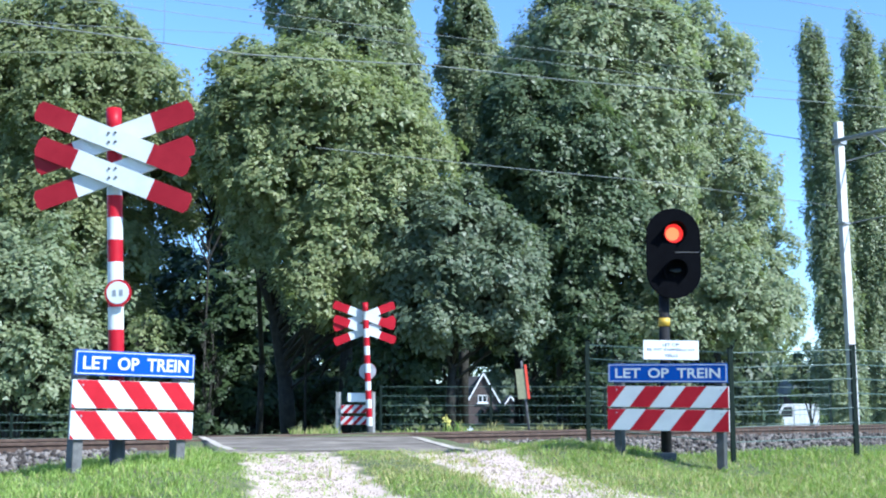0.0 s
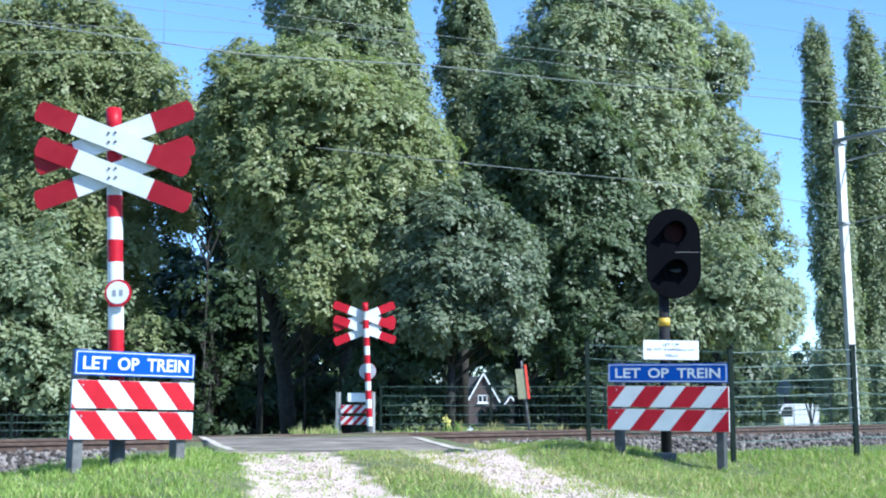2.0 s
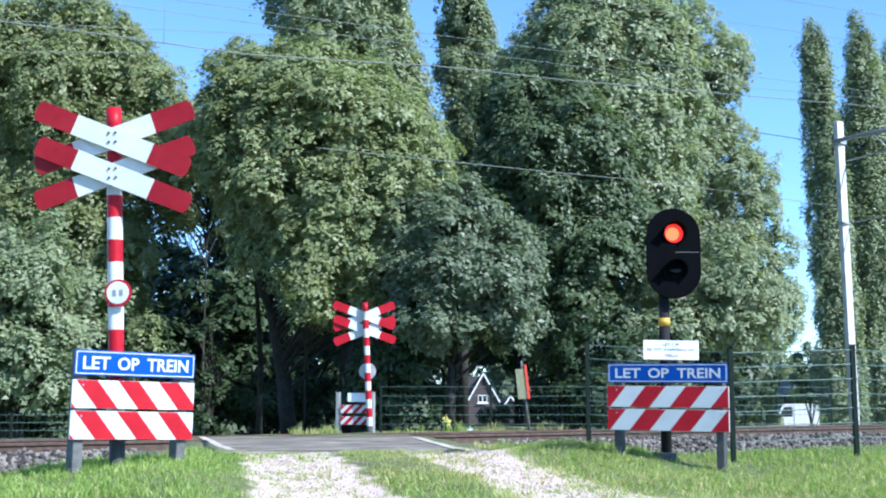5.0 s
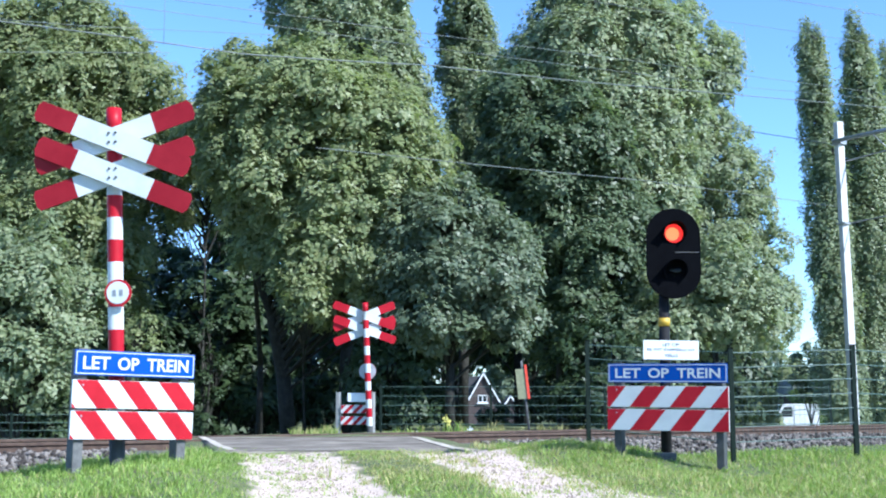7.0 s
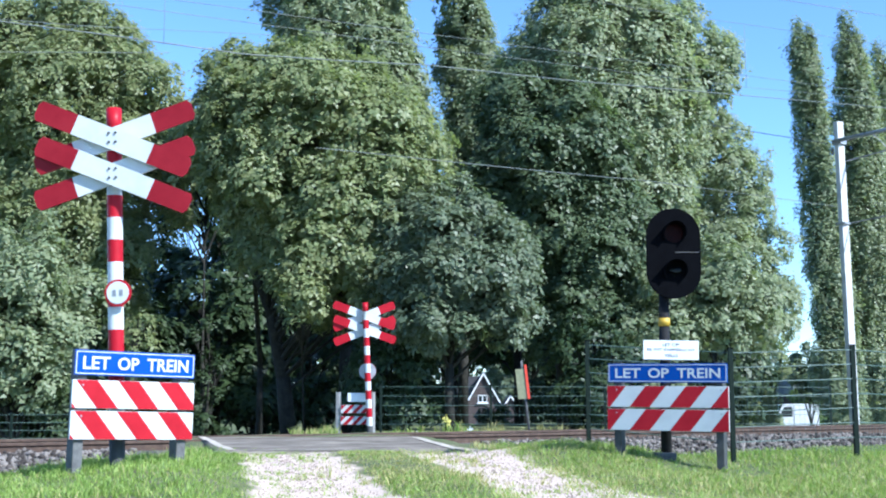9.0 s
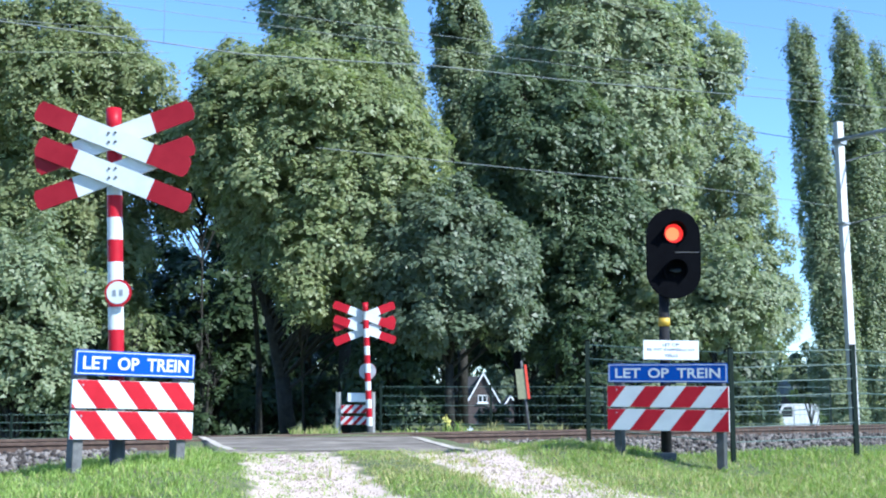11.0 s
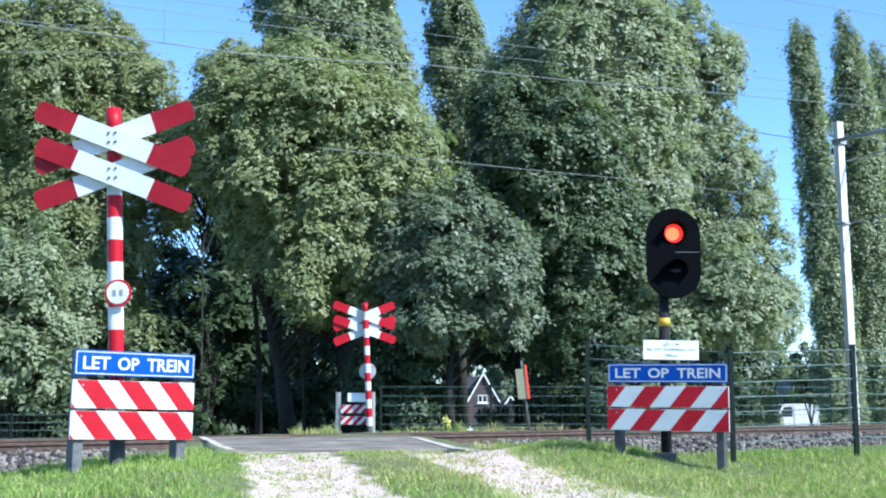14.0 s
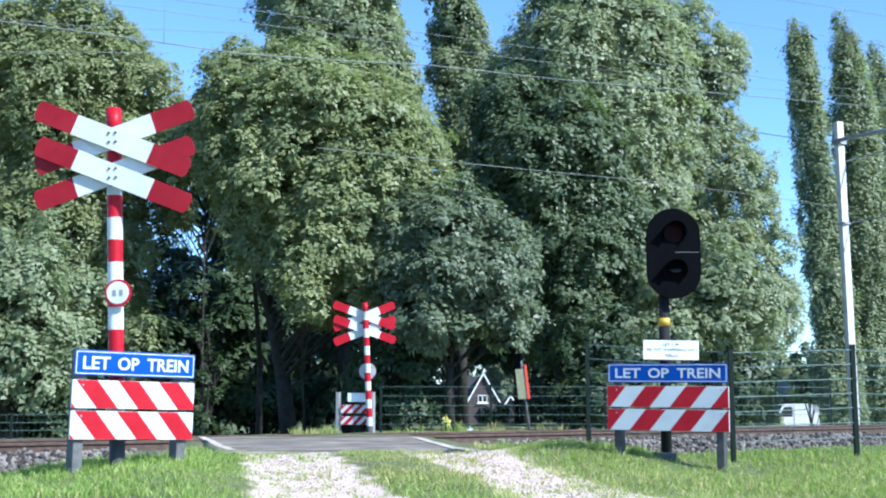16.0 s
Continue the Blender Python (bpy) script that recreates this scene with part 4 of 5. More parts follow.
# ---------- striped barrier boards ----------
def barrier(m, length, slant, label, first, legs=(0, 0), words=True, spread=0.84):
    """Two striped planks under a blue panel, on two legs."""
    root = empty("warning_barrier", m, label, "barrier", "striped barriers at the crossing")
    L, h = length, 0.187 if words else 0.145
    for zc in (0.527, 0.323):
        bm = boxed((0, 0, zc), (L, 0.022, h), 0.003)
        plank = part("plank", bm, WHITE, root, "white plank with red diagonal stripes")
        per = L / 3.0
        for i in range(-2, 5):
            a = -L / 2 + per * (i + first)
            s = 0.148 * slant
            pts = [(a, h / 2), (a + per * 0.5, h / 2), (a + per * 0.5 + s, -h / 2), (a + s, -h / 2)]
            pts = clip(pts, -L / 2 + 0.002, L / 2 - 0.002)
            if len(pts) >= 3:
                bm = bmesh.new()
                slab(bm, [(x, z * 0.985 + zc) for x, z in pts][::-1], -0.0135, -0.010)
                bmesh.ops.recalc_face_normals(bm, faces=bm.faces)
                part("stripe", bm, RED, plank)
        for x in (-L * 0.42, L * 0.44):
            part("screw", piped((x, -0.016, zc + 0.06), (x, -0.010, zc + 0.06), 0.007, n=8), STEEL, plank)
    if words:
        blue = part("blue_panel", boxed((0, -0.004, 0.735), (L * 0.985, 0.018, 0.168), 0.004), BLUE, root, "blue panel with white border and words")
        bm = bmesh.new()
        w, t = L * 0.985 / 2 - 0.010, 0.006
        for c, s in (((0, -0.0145, 0.735 + 0.072), (2 * w, 0.003, t)), ((0, -0.0145, 0.735 - 0.072), (2 * w, 0.003, t)), ((-w, -0.0145, 0.735), (t, 0.003, 0.15)), ((w, -0.0145, 0.735), (t, 0.003, 0.15))):
            box(bm, c, s)
        part("border", bm, WHITE, blue, "thin white border")
        for word, x, w in (("LET", -0.322, 0.215), ("OP", -0.066, 0.172), ("TREIN", 0.262, 0.350)):
            lettering(word, L * w, 0.086, pose(L * x, -0.0145, 0.735), WHITE, blue, "white bold capital letters", bold=0.021 if slant > 0 else 0.015)
    else:
        part("back_panel", boxed((0.05, 0, 0.735), (L * 0.70, 0.018, 0.16), 0.004), PAPER, root, "plain pale panel")
    for x, low in ((-L * spread / 2, legs[0]), (L * spread / 2, legs[1])):
        part("leg", boxed((x, 0.079, (0.83 + low - 0.2) / 2), (0.065, 0.13, 0.83 - low + 0.2), 0.006), (GREYPOST if slant > 0 else DARKPOST if words else PALEPOST), root, "square recycled-plastic post")
    return root


barrier(pose(-2.11, 7.96, 0.0, 0, 1.2, 36), 0.86, 1, "blue and red-white striped warning barrier standing in grass", 0.083, (-0.06, -0.06))
barrier(pose(1.975, 10.35, 0.0, 0, 0.6, -26), 1.09, -1, "blue and red-white striped warning barrier under the flashing signal", -0.025, (-0.02, -0.16))
barrier(pose(-1.60, 21.15, -0.17, 0, 0, -12), 0.50, -1, "striped barrier with bare grey posts across the rails", 0.1, (0, 0), words=False, spread=1.28)


# ---------- flashing signal ----------
def stadium(w, h, n=14, y=0.0, c=(0, 0)):
    pts = []
    r = w / 2
    for k in range(n + 1):
        a = math.pi * k / n
        pts.append((c[0] + r * math.cos(a), c[1] + h / 2 - r + r * math.sin(a)))
    for k in range(n + 1):
        a = math.pi + math.pi * k / n
        pts.append((c[0] + r * math.cos(a), c[1] - h / 2 + r + r * math.sin(a)))
    return pts


def visor(bm, cx, cz, r, deep):
    n = 20
    rows = []
    for k in range(n + 1):
        a = radians(-35) + radians(250) * k / n
        d = deep * (0.55 + 0.45 * max(math.sin(a), -0.3))
        row = []
        for rr, y in ((r, -0.03), (r, -0.03 - d), (r - 0.006, -0.03 - d), (r - 0.006, -0.03)):
            row.append(bm.verts.new((cx + rr * math.cos(a), y, cz + rr * math.sin(a))))
        rows.append(row)
    for i in range(n):
        for j in range(4):
            bm.faces.new((rows[i][j], rows[i + 1][j], rows[i + 1][(j + 1) % 4], rows[i][(j + 1) % 4]))
    bm.faces.new(rows[0])
    bm.faces.new(rows[-1][::-1])


def build_signal():
    root = empty("flashing_signal", pose(2.02, 10.56, 0.05), "black two-lamp flashing crossing signal on a yellow-banded pole", "crossing signal")
    part("pole", piped((0, 0.10, -0.3), (0.015, 0.10, 1.5), 0.048, n=18), TARRED, root, "near-black painted pole")
    part("yellow_band", piped((0.010, 0.10, 1.12), (0.010, 0.10, 1.195), 0.0535, n=18), YELLOW, root, "yellow band")
    part("foot", boxed((-0.02, 0.06, -0.08), (0.18, 0.18, 0.12), 0.01), GREYPOST, root, "pale concrete foot")
    cz = 1.78
    head = bmesh.new()
    out = [head.verts.new((x, 0, z)) for x, z in stadium(0.492, 0.832, c=(0.09, cz))]
    lamp_c, r = (0.098, cz + 0.185), 0.088
    hole = [head.verts.new((lamp_c[0] + r * math.cos(2 * math.pi * k / 32), 0, lamp_c[1] + r * math.sin(2 * math.pi * k / 32))) for k in range(32)]
    es = [head.edges.new((ring[i], ring[(i + 1) % len(ring)])) for ring in (out, hole) for i in range(len(ring))]
    bmesh.ops.triangle_fill(head, use_beauty=True, edges=es)
    g = bmesh.ops.extrude_face_region(head, geom=list(head.faces))
    bmesh.ops.translate(head, vec=(0, -0.028, 0), verts=[v for v in g["geom"] if isinstance(v, bmesh.types.BMVert)])
    bmesh.ops.recalc_face_normals(head, faces=head.faces)
    head = part("backboard", head, BLACK, root, "matt black rounded backboard")
    shell = bmesh.new()
    slab(shell, stadium(0.40, 0.74, c=(0.09, cz)), 0.075, 0.22)
    bmesh.ops.recalc_face_normals(shell, faces=shell.faces)
    part("housing", shell, BLACK, head, "black lamp housing")
    ring = bmesh.new()
    slab(ring, stadium(0.470, 0.81, c=(0.09, cz)), 0.060, 0.075)
    bmesh.ops.recalc_face_normals(ring, faces=ring.faces)
    part("rear_plate", ring, BLACK, head)
    part("seam_bar", boxed((0.21, -0.030, cz + 0.008), (0.22, 0.006, 0.006), 0.001), GREYPOST, head, "thin grey seam strip")
    for c in (lamp_c, (0.098, cz - 0.165)):
        bm = bmesh.new()
        visor(bm, c[0], c[1], 0.105, 0.12)
        part("visor", bm, BLACK, head, "black lamp hood", smooth=False)
    part("white_lamp_lens", piped((0.100, -0.034, cz - 0.145), (0.100, -0.028, cz - 0.155), 0.052, n=32), GREYGLASS, head, "dark unlit white lamp glass")
    rim = bmesh.new()
    tube(rim, (lamp_c[0], 0.030, lamp_c[1]), (lamp_c[0], 0.050, lamp_c[1]), 0.110, n=36)
    lamp = part("red_lamp", rim, GLOWRIM, head, "red flashing lamp")
    part("lamp_glass", piped((lamp_c[0] - 0.006, 0.024, lamp_c[1]), (lamp_c[0] - 0.006, 0.030, lamp_c[1]), 0.061, n=32), GLOW, lamp, "glowing orange-red lamp glass")
    # added part: hides the steady glow so the lamp looks unlit
    shutter = part("shutter", piped((lamp_c[0], 0.006, lamp_c[1]), (lamp_c[0], 0.014, lamp_c[1]), 0.115, n=36), DARKRED, lamp, "added dark red shutter that blanks the glowing lamp")
    part("bracket", boxed((0.03, 0.13, 1.45), (0.16, 0.06, 0.05), 0.004), DARKPOST, root)
    return shutter


SHUTTER = build_signal()


def build_notice():
    root = tagged(finish("notice_board", boxed((0, 0, 0), (0.495, 0.010, 0.172), 0.004), PAPER), "white notice board with small dark words above the barrier", "sign")
    root.matrix_basis = pose(2.055, 10.50, 0.945, 0, 1.0, -3)
    for z, text, w in ((0.048, "LET OP!", 0.15), (0.0, "BIJ WIT KNIPPERLICHT", 0.43), (-0.048, "VEILIG", 0.12)):
        lettering(text, w, 0.032, pose(0, -0.0058, z), DARKPOST, root, "small dark capital letters")
    part("clamp", boxed((0, 0.03, 0), (0.05, 0.05, 0.04), 0.003), STEEL, root)


build_notice()


# ---------- fences ----------
def fence(points, tall, gap, label, group, ground_low=0.0, upright=0.05, last_post=True):
    """Green posts with a welded wire mesh between them."""
    root = empty("mesh_fence", pose(points[0][0], points[0][1], 0), label, "fence", group)
    o = Vector((points[0][0], points[0][1], 0))
    for i, (x, y, z) in enumerate(points):
        if i == len(points) - 1 and not last_post:
            break
        p = Vector((x, y, 0)) - o
        bm = boxed((p.x, p.y, z + tall / 2 - 0.12), (0.044, 0.044, tall + 0.28), 0.005)
        post = part("post", bm, DARKGREEN, root)
        part("cap", boxed((p.x, p.y, z + tall + 0.024), (0.048, 0.048, 0.012), 0.003), BLACK, post)
    for (xa, ya, za), (xb, yb, zb) in zip(points, points[1:]):
        a, b = Vector((xa, ya, za)) - o, Vector((xb, yb, zb)) - o
        bm = bmesh.new()
        k = int(round(tall / gap))
        for j in range(k + 1):
            h = 0.03 + (tall - 0.05) * j / k
            if j == 0:
                continue
            tube(bm, a + Vector((0, -0.012, h)), b + Vector((0, -0.012, h)), 0.0048, n=5, caps=False)
        n = int((b - a).length / upright)
        for j in range(1, n):
            q = a.lerp(b, j / n)
            tube(bm, q + Vector((0, 0, 0.02)), q + Vector((0, 0, tall - 0.01)), 0.0012, n=3, caps=False)
        part("wire_mesh", bm, GREEN, root, "green welded wire mesh")
    return root


fence([(1.425, 11.5, 0.06), (2.65, 10.75, -0.05), (3.865, 11.0, -0.01), (5.6, 12.4, -0.05)], 1.0, 0.142, "green mesh fence with square posts beside the crossing", "green mesh fences")
fence([(-1.30, 24.5, -0.2), (1.0, 24.5, -0.2), (3.4, 24.6, -0.2), (5.8, 24.9, -0.2), (8.4, 25.4, -0.2)], 1.02, 0.205, "green mesh fence across the rails below the trees", "green mesh fences", upright=0.1)


fence([(-9.9, 21.4, -0.35), (-7.9, 21.5, -0.35), (-6.4, 21.7, -0.35)], 0.62, 0.155, "low green mesh fence before the shaded bushes", "green mesh fences", upright=0.1)


def build_marker():
    root = empty("marker_post", pose(1.62, 22.0, -0.12, 0, -6.0, 0), "thin leaning post with a faded yellow panel and red edge", "marker post")
    part("post", piped((0, 0, -0.1), (0, 0, 1.38), 0.022, n=10), GREYPOST, root)
    part("panel", boxed((-0.045, -0.035, 0.95), (0.18, 0.012, 0.56), 0.003), FADED, root, "faded yellow panel")
    part("red_edge", boxed((0.062, -0.045, 0.98), (0.045, 0.03, 0.64), 0.004), ORANGE, root, "red edge strip")


build_marker()


# ---------- overhead line ----------
def build_mast():
    root = empty("catenary_mast", pose(10.87, 31, -0.25, 0, -0.85, 35), "pale concrete overhead-line mast with a steel arm", "catenary mast")
    bm = bmesh.new()
    box(bm, (0, 0, 3.65), (0.20, 0.17, 9.3), 0.012, Matrix.Rotation(radians(-17), 4, "Z"))
    part("shaft", bm, CONCRETE, root, "square pale concrete shaft")
    part("foot", boxed((0, 0, -0.5), (0.6, 0.6, 0.5), 0.03), CONCRETE, root, "concrete foot")
    for i, z in enumerate((7.72, 5.5)):
        part("band", boxed((0, 0, z), (0.27, 0.28, 0.12 - 0.06 * i), 0.006), STEEL, root, "grey steel band")
    arm = bmesh.new()
    tube(arm, (-0.3, 0, 7.72), (0.55, -3.76, 7.95), 0.06, 0.045, 8)
    tube(arm, (0.1, 0, 7.2), (0.53, -3.7, 7.55), 0.022, 0.022, 6)
    for k in (0.25, 0.5, 0.75):
        tube(arm, (0.55 * k, -3.76 * k, 7.76 + 0.2 * k), (0.53 * (k + 0.12), -3.7 * (k + 0.12), 7.24 + 0.33 * k), 0.015, n=5)
    part("arm", arm, STEEL, root, "grey steel bracket arm")
    brace = bmesh.new()
    tube(brace, (0.1, 0, 5.5), (0.5, -3.6, 5.75), 0.018, n=6)
    part("steady_arm", brace, STEEL, root)
    for x, y, z in ((-0.3, 0, 7.55), (0.26, -1.77, 7.5)):
        bm = bmesh.new()
        for j in range(4):
            tube(bm, (x, y, z - 0.05 * j), (x, y, z - 0.05 * j - 0.03), 0.045, 0.03, 10)
        part("insulator", bm, BRICK, root, "brown ribbed insulator")


build_mast()


def wire(points, r, label):
    bm = bmesh.new()
    dense = []
    pts = [Vector(p) for p in points]
    for a, b in zip(pts, pts[1:]):
        dense += [a.lerp(b, k / 6) for k in range(6)]
    dense.append(pts[-1])
    for a, b in zip(dense, dense[1:]):
        tube(bm, a, b, r, n=6, caps=False)
    bmesh.ops.remove_doubles(bm, verts=bm.verts, dist=0.002)
    return tagged(finish("overhead_wire", bm, WIRE), label, "overhead wire", "overhead wires")


CONTACT = wire([(-6.38, 15.00, 5.59), (-4.64, 15.80, 5.59), (-2.99, 16.80, 5.63), (-1.64, 17.80, 5.83), (-0.23, 19.00, 6.11), (2.32, 21.50, 6.56), (12.38, 29.00, 7.86)], 0.009, "dark contact wire over the track")
wire([(5.91, 40.00, 10.77), (9.29, 35.50, 8.92), (10.49, 31.00, 7.47)], 0.012, "dark wire running to the mast behind the poplar")
wire([(-2.57, 23.10, 5.60), (0.19, 24.36, 5.57), (2.83, 26.46, 5.74), (5.17, 28.56, 5.96), (9.17, 30.4, 5.81), (10.58, 30.90, 5.71)], 0.008, "thin lower feeder wire running to the mast")
wire([(-4.05, 15.00, 5.89), (-2.36, 16.50, 6.14), (-0.22, 18.00, 6.33), (4.59, 22.00, 6.97), (11.97, 28.00, 7.91)], 0.0045, "thin pale catenary wire")
wire([(-5.31, 14.50, 5.73), (-2.53, 16.50, 5.97), (-0.22, 18.50, 6.26), (6.43, 24.00, 7.11), (12.39, 29.00, 8.06)], 0.0045, "thin pale catenary wire")
wire([(2.69, 20.00, 7.58), (5.40, 22.50, 8.09), (7.44, 24.00, 8.35), (11.60, 27.00, 8.80)], 0.004, "thin catenary wire over the far track end")
wire([(-8.51, 20.00, 7.30), (-6.70, 21.00, 7.46), (-3.67, 24.00, 8.26)], 0.0055, "thin pale wire before the trees")
wire([(-8.48, 20.00, 6.65), (-5.35, 22.00, 7.25)], 0.0055, "thin pale wire before the trees")
wire([(5.42, 20.00, 7.72), (9.49, 22.00, 7.86)], 0.0055, "thin wire high over the mast")
DROPPERS = [(-3.95, 15.9, 5.5, 6.32), (-2.99, 16.8, 5.62, 5.77), (6.44, 24, 7.12, 8.47)]
for x, y, z0, z1 in DROPPERS:
    part("dropper", piped((x, y, z0), (x, y, z1), 0.004, n=6), WIRE, CONTACT)


part("splice", piped((7.86, 24.0, 8.24), (8.02, 24.1, 8.19), 0.022, 0.012, n=8), DARKPOST, CONTACT, "dark wire clamp")


# ---------- houses and van ----------
def build_house():
    root = empty("house", pose(4.15, 120, -1.95), "brick house with steep white-edged gables among trees", "house")
    up = 1.95

    def gable(cx, half, eave, apex, y0, deep):
        bm = bmesh.new()
        slab(bm, [(cx - half, 0), (cx + half, 0), (cx + half, eave), (cx, apex - 0.1), (cx - half, eave)], y0, y0 + deep)
        bmesh.ops.recalc_face_normals(bm, faces=bm.faces)
        part("wall", bm, BRICK, root)
        for s in (-1, 1):
            a, b = Vector((cx, 0, apex)), Vector((cx + s * (half + 0.25), 0, eave - 0.35))
            d = (b - a)
            ang = math.atan2(-d.z, d.x)
            bm = boxed((0, 0, 0), (d.length, deep + 0.4, 0.14), 0, Matrix.Rotation(ang, 4, "Y"))
            bmesh.ops.translate(bm, vec=((a.x + b.x) / 2, y0 + deep / 2, (a.z + b.z) / 2 + 0.06), verts=bm.verts)
            roof = part("roof", bm, ROOFTILE, root, "dark tiled roof slope")
            bm = boxed((0, 0, 0), (d.length, 0.10, 0.13), 0, Matrix.Rotation(ang, 4, "Y"))
            bmesh.ops.translate(bm, vec=((a.x + b.x) / 2, y0 - 0.26, (a.z + b.z) / 2), verts=bm.verts)
            part("bargeboard", bm, TRIM, roof, "white bargeboard")

    gable(0, 1.75, 2.2, 5.35, 0, 8)
    gable(2.75, 0.85, 1.85, 3.05, -0.6, 6)
    bm = boxed((-0.6, 6.0, 1.9), (4.0, 4.0, 3.6), 0.02)
    part("wall", bm, BRICK, root)
    bm = bmesh.new()
    slab(bm, [(-2.9, 2.0), (-0.4, 2.0), (-0.4, 5.1), (-2.5, 5.1)], 1.0, 5.0)
    bmesh.ops.recalc_face_normals(bm, faces=bm.faces)
    part("roof", bm, ROOFTILE, root, "dark tiled roof slope")
    win = part("window", boxed((-0.1, -0.05, 2.75), (0.95, 0.08, 0.80), 0.01), TRIM, root, "white-framed window")
    for x in (-0.22, 0.24):
        part("pane", boxed((x - 0.1, -0.10, 2.78), (0.36, 0.02, 0.62), 0.0), GLASS, win)
    part("sill", boxed((-0.1, -0.12, 2.31), (1.2, 0.2, 0.08), 0.01), TRIM, root, "white sill")


build_house()


def build_far_house():
    root = empty("house", pose(31.6, 103, -1.95), "low house with pale grey roof beyond the railway", "house")
    part("wall", boxed((0, 0, 1.6), (3.0, 5, 3.2), 0.02), BRICK, root)
    bm = bmesh.new()
    slab(bm, [(-1.7, 3.1), (1.6, 3.1), (1.2, 4.4), (-1.3, 4.4)], -2.7, 2.7)
    bmesh.ops.recalc_face_normals(bm, faces=bm.faces)
    part("roof", bm, PALEROOF, root, "pale grey roof")
    part("chimney", boxed((1.0, -1.0, 4.5), (0.5, 0.5, 1.2), 0.02), TRIM, root, "white chimney")
    for x in (-0.8, 0.7):
        w = part("window", boxed((x, -2.53, 1.9), (0.9, 0.08, 1.1), 0.01), TRIM, root, "white-framed window")
        part("pane", boxed((x, -2.58, 1.9), (0.7, 0.02, 0.9)), GLASS, w)


build_far_house()


def build_van():
    root = empty("van", pose(28.4, 95, -1.93), "white delivery van parked beyond the railway", "van")
    bm = bmesh.new()
    slab(bm, [(-2.0, 0.35), (1.78, 0.35), (1.80, 2.1), (1.6, 2.27), (-0.9, 2.27), (-1.1, 2.2), (-1.55, 1.35), (-2.0, 1.15)], -0.9, 0.9)
    bmesh.ops.bevel(bm, geom=list(bm.edges), offset=0.05, segments=2, affect="EDGES")
    bmesh.ops.recalc_face_normals(bm, faces=bm.faces)
    body = part("body", bm, VANWHITE, root, "white painted body")
    bm = bmesh.new()
    slab(bm, [(-1.42, 1.25), (-0.35, 1.25), (-0.35, 2.05), (-1.0, 2.05)], -0.915, -0.895)
    bmesh.ops.recalc_face_normals(bm, faces=bm.faces)
    part("side_window", bm, GLASS, body, "dark side window")
    part("windscreen", boxed((-1.345, 0, 1.77), (0.03, 1.5, 0.86), 0, Matrix.Rotation(radians(27), 4, "Y")), GLASS, body, "dark windscreen")
    part("door_seam", boxed((-0.25, -0.912, 1.3), (0.03, 0.02, 1.7)), DARKPOST, body)
    part("bumper", boxed((-2.0, 0, 0.5), (0.14, 1.75, 0.26), 0.03), DARKPOST, body, "dark bumper")
    for x in (-1.25, 1.15):
        for y in (-0.82, 0.82):
            w = part("wheel", piped((x, y - 0.1, 0.33), (x, y + 0.1, 0.33), 0.33, n=24), RUBBER, root)
            part("rim", piped((x, y - 0.11, 0.33), (x, y + 0.11, 0.33), 0.19, n=16), STEEL, w)


build_van()


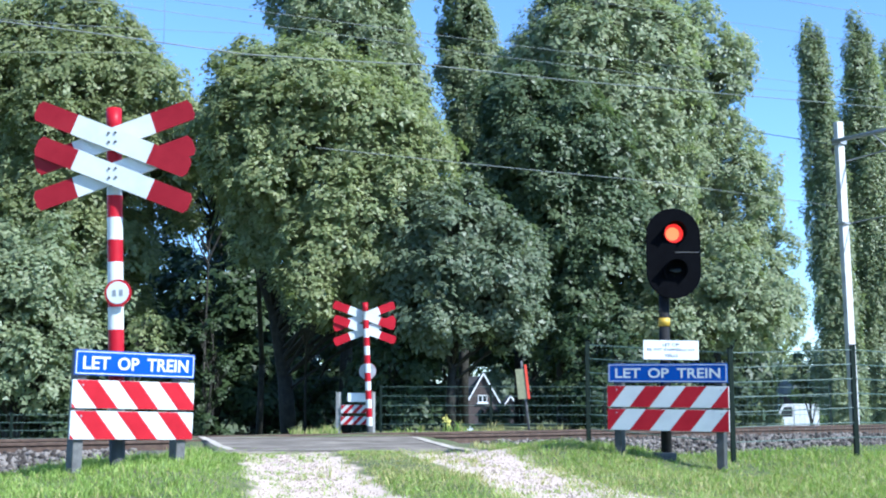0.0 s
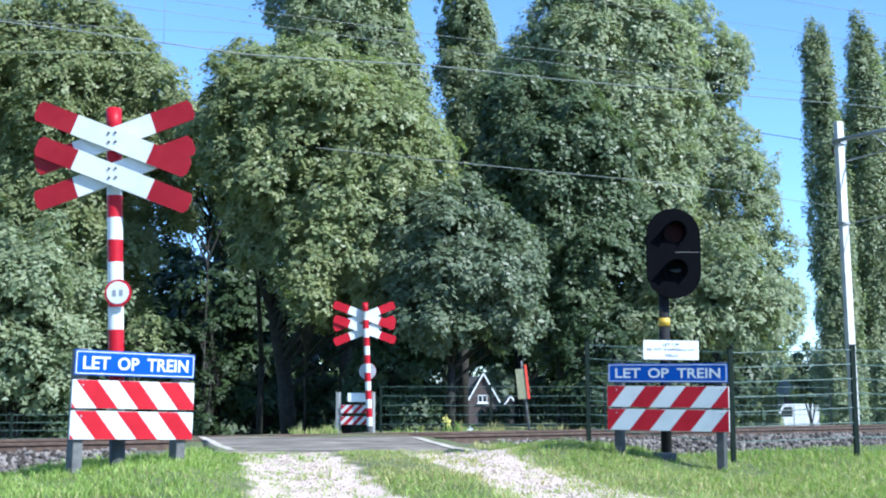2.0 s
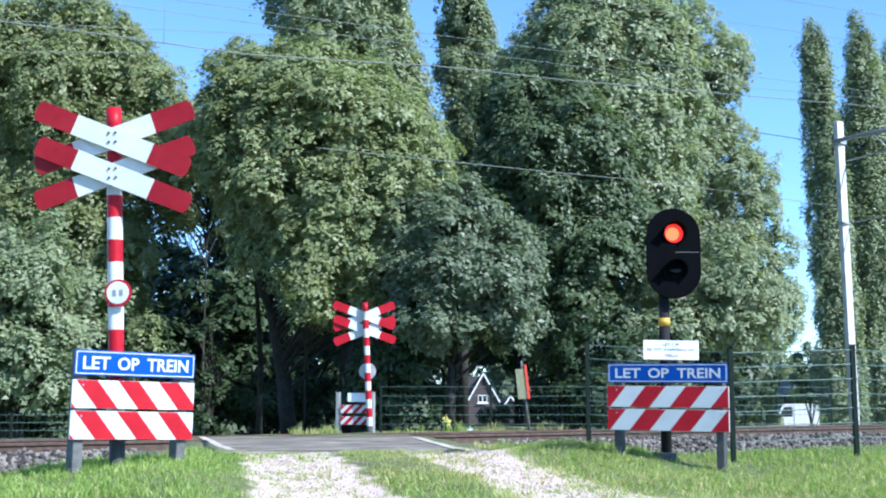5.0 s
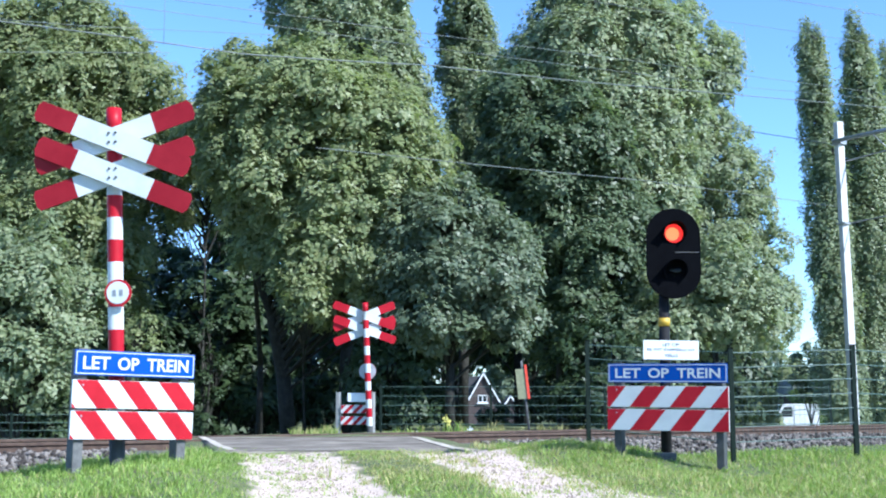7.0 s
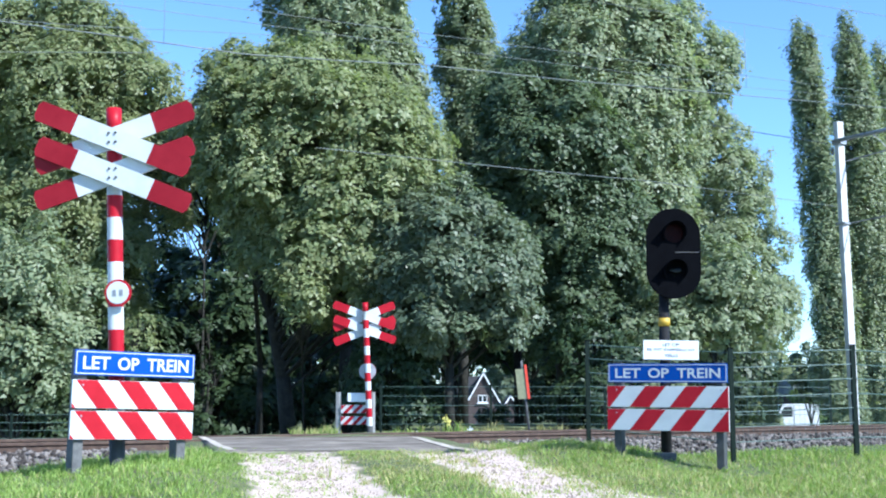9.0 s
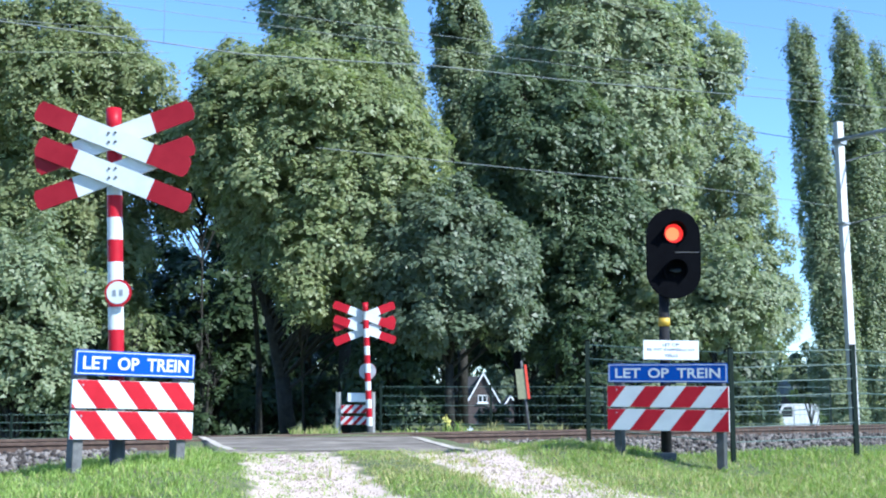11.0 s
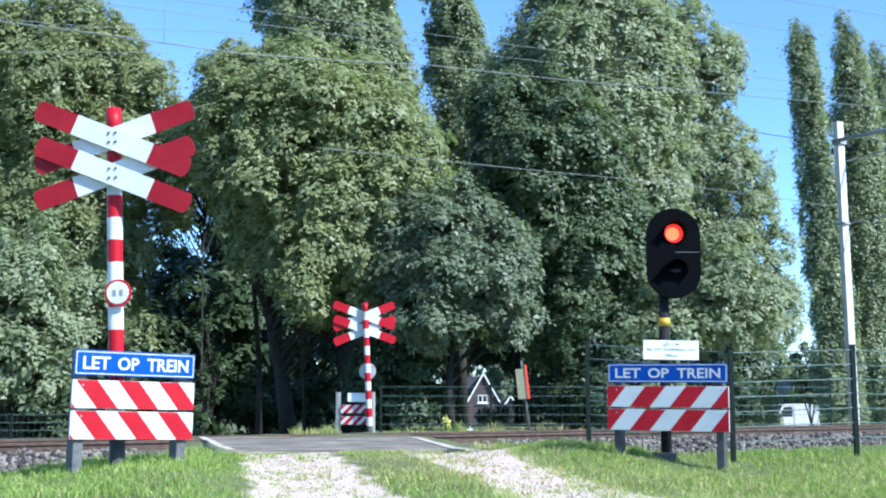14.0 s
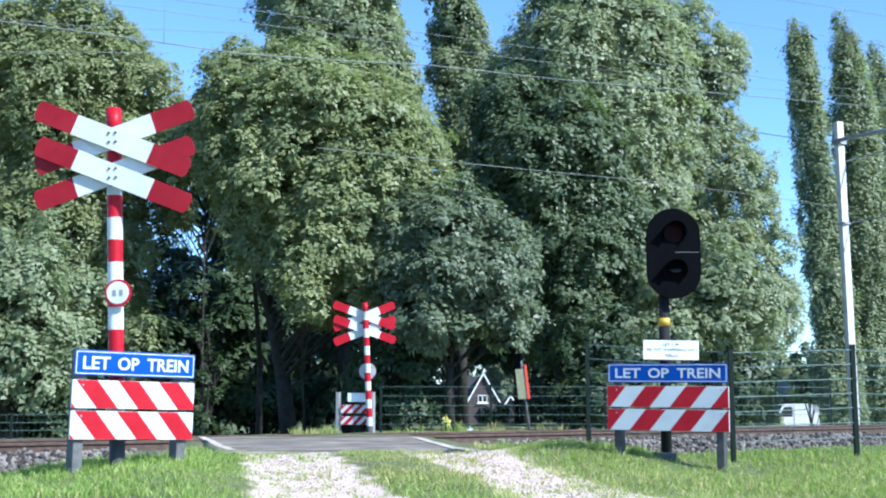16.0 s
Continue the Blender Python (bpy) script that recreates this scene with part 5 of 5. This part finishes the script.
# ---------- motion ----------
TIMES = [0, 0.5, 1, 1.5, 2, 2.5, 3, 3.5, 4, 6.5, 7, 7.5, 8, 8.5, 9, 11.5, 12, 12.5, 13, 13.5, 14, 14.5, 15, 15.5, 16]
GUSTS = {
    "poplar": (0.081, [0, 0, 5, 10, 6, -4, -8, -3, 6, -2, -2, -6, -9, -10, -15, -22, -25, -20, -12, -12, -18, -21, -21, -21, -21]),
    "left": (0.089, [0, 3, 0, 3, -2, -9, -9, -2, -6, -9, -11, -15, -15, -11, -14, -22, -22, -22, -20, -20, -20, -20, -20, -17, -15]),
    "mid": (0.073, [0, 2, 0, -4, -1, 0, 0, -1, -1, -3, 0, -1, -3, -4, -4, -12, -10, -13, -16, -22, -24, -16, -13, -16, -18]),
    "right": (0.087, [0, 0, 0, -3, -6, -1, 2, 2, 0, -18, -20, -17, -21, -23, -23, -15, -14, -17, -17, -17, -14, -14, -10, -9, -10]),
    "low": (0.14, [0, 0, 0, -3, -3, -3, -3, -3, -3, -5, -12, -12, -14, -14, -17, -18, -17, -17, -17, -15, -15, -15, -15, -15, -15]),
    "calm": (0.06, [0, 1, 0, -2, -2, -3, -3, -2, -3, -6, -8, -8, -9, -9, -10, -13, -13, -14, -14, -13, -13, -12, -12, -11, -11]),
}


def motions():
    for ob, rest, kind, seed, top in SWAY:
        rng = np.random.default_rng(seed)
        if kind == "bough":
            a, b, c, d = rng.uniform(0, 6.28, 4)
            w1, w2 = rng.uniform(2.2, 4.2), rng.uniform(4.5, 7.0)
            rows = []
            for k in range(41):
                t = 0.4 * k
                gust = 0.75 + 0.5 * math.sin(0.9 * t + a)
                rx = gust * (0.7 * math.sin(w1 * t + b) + 0.35 * math.sin(w2 * t + c))
                ry = gust * (0.9 * math.sin(w1 * t + d) + 0.4 * math.sin(w2 * t + a)) - 0.05 * t
                rows.append((t, rest @ pose(0, 0, 0, rx, ry, 0.6 * rx)))
        else:
            k, path = GUSTS[kind]
            rows = [(t, rest @ pose(0, 0, 0, 0.15 * k * p, k * p, 0)) for t, p in zip(TIMES, path)]
        walk(ob, rows)
    # the lamp flashes about three times a second: an added shutter drops and rises before its steady glow
    period, before, after = 0.3167, 0.09, 0.08
    shut, gone = pose(0, 0, 0), pose(0, 0, -0.232)
    rows, last = [], None
    for i in range(16 * FPS + 1):
        t = i / FPS
        off = t - period * round(t / period)
        lit = -before <= off <= after
        if lit != last:
            if i and last is not None and (not rows or rows[-1][0] < (i - 1) / FPS):
                rows.append(((i - 1) / FPS, gone if last else shut))
            rows.append((t, gone if lit else shut))
            last = lit
    rows.append((16.0, gone if last else shut))
    walk(SHUTTER, rows)


motions()
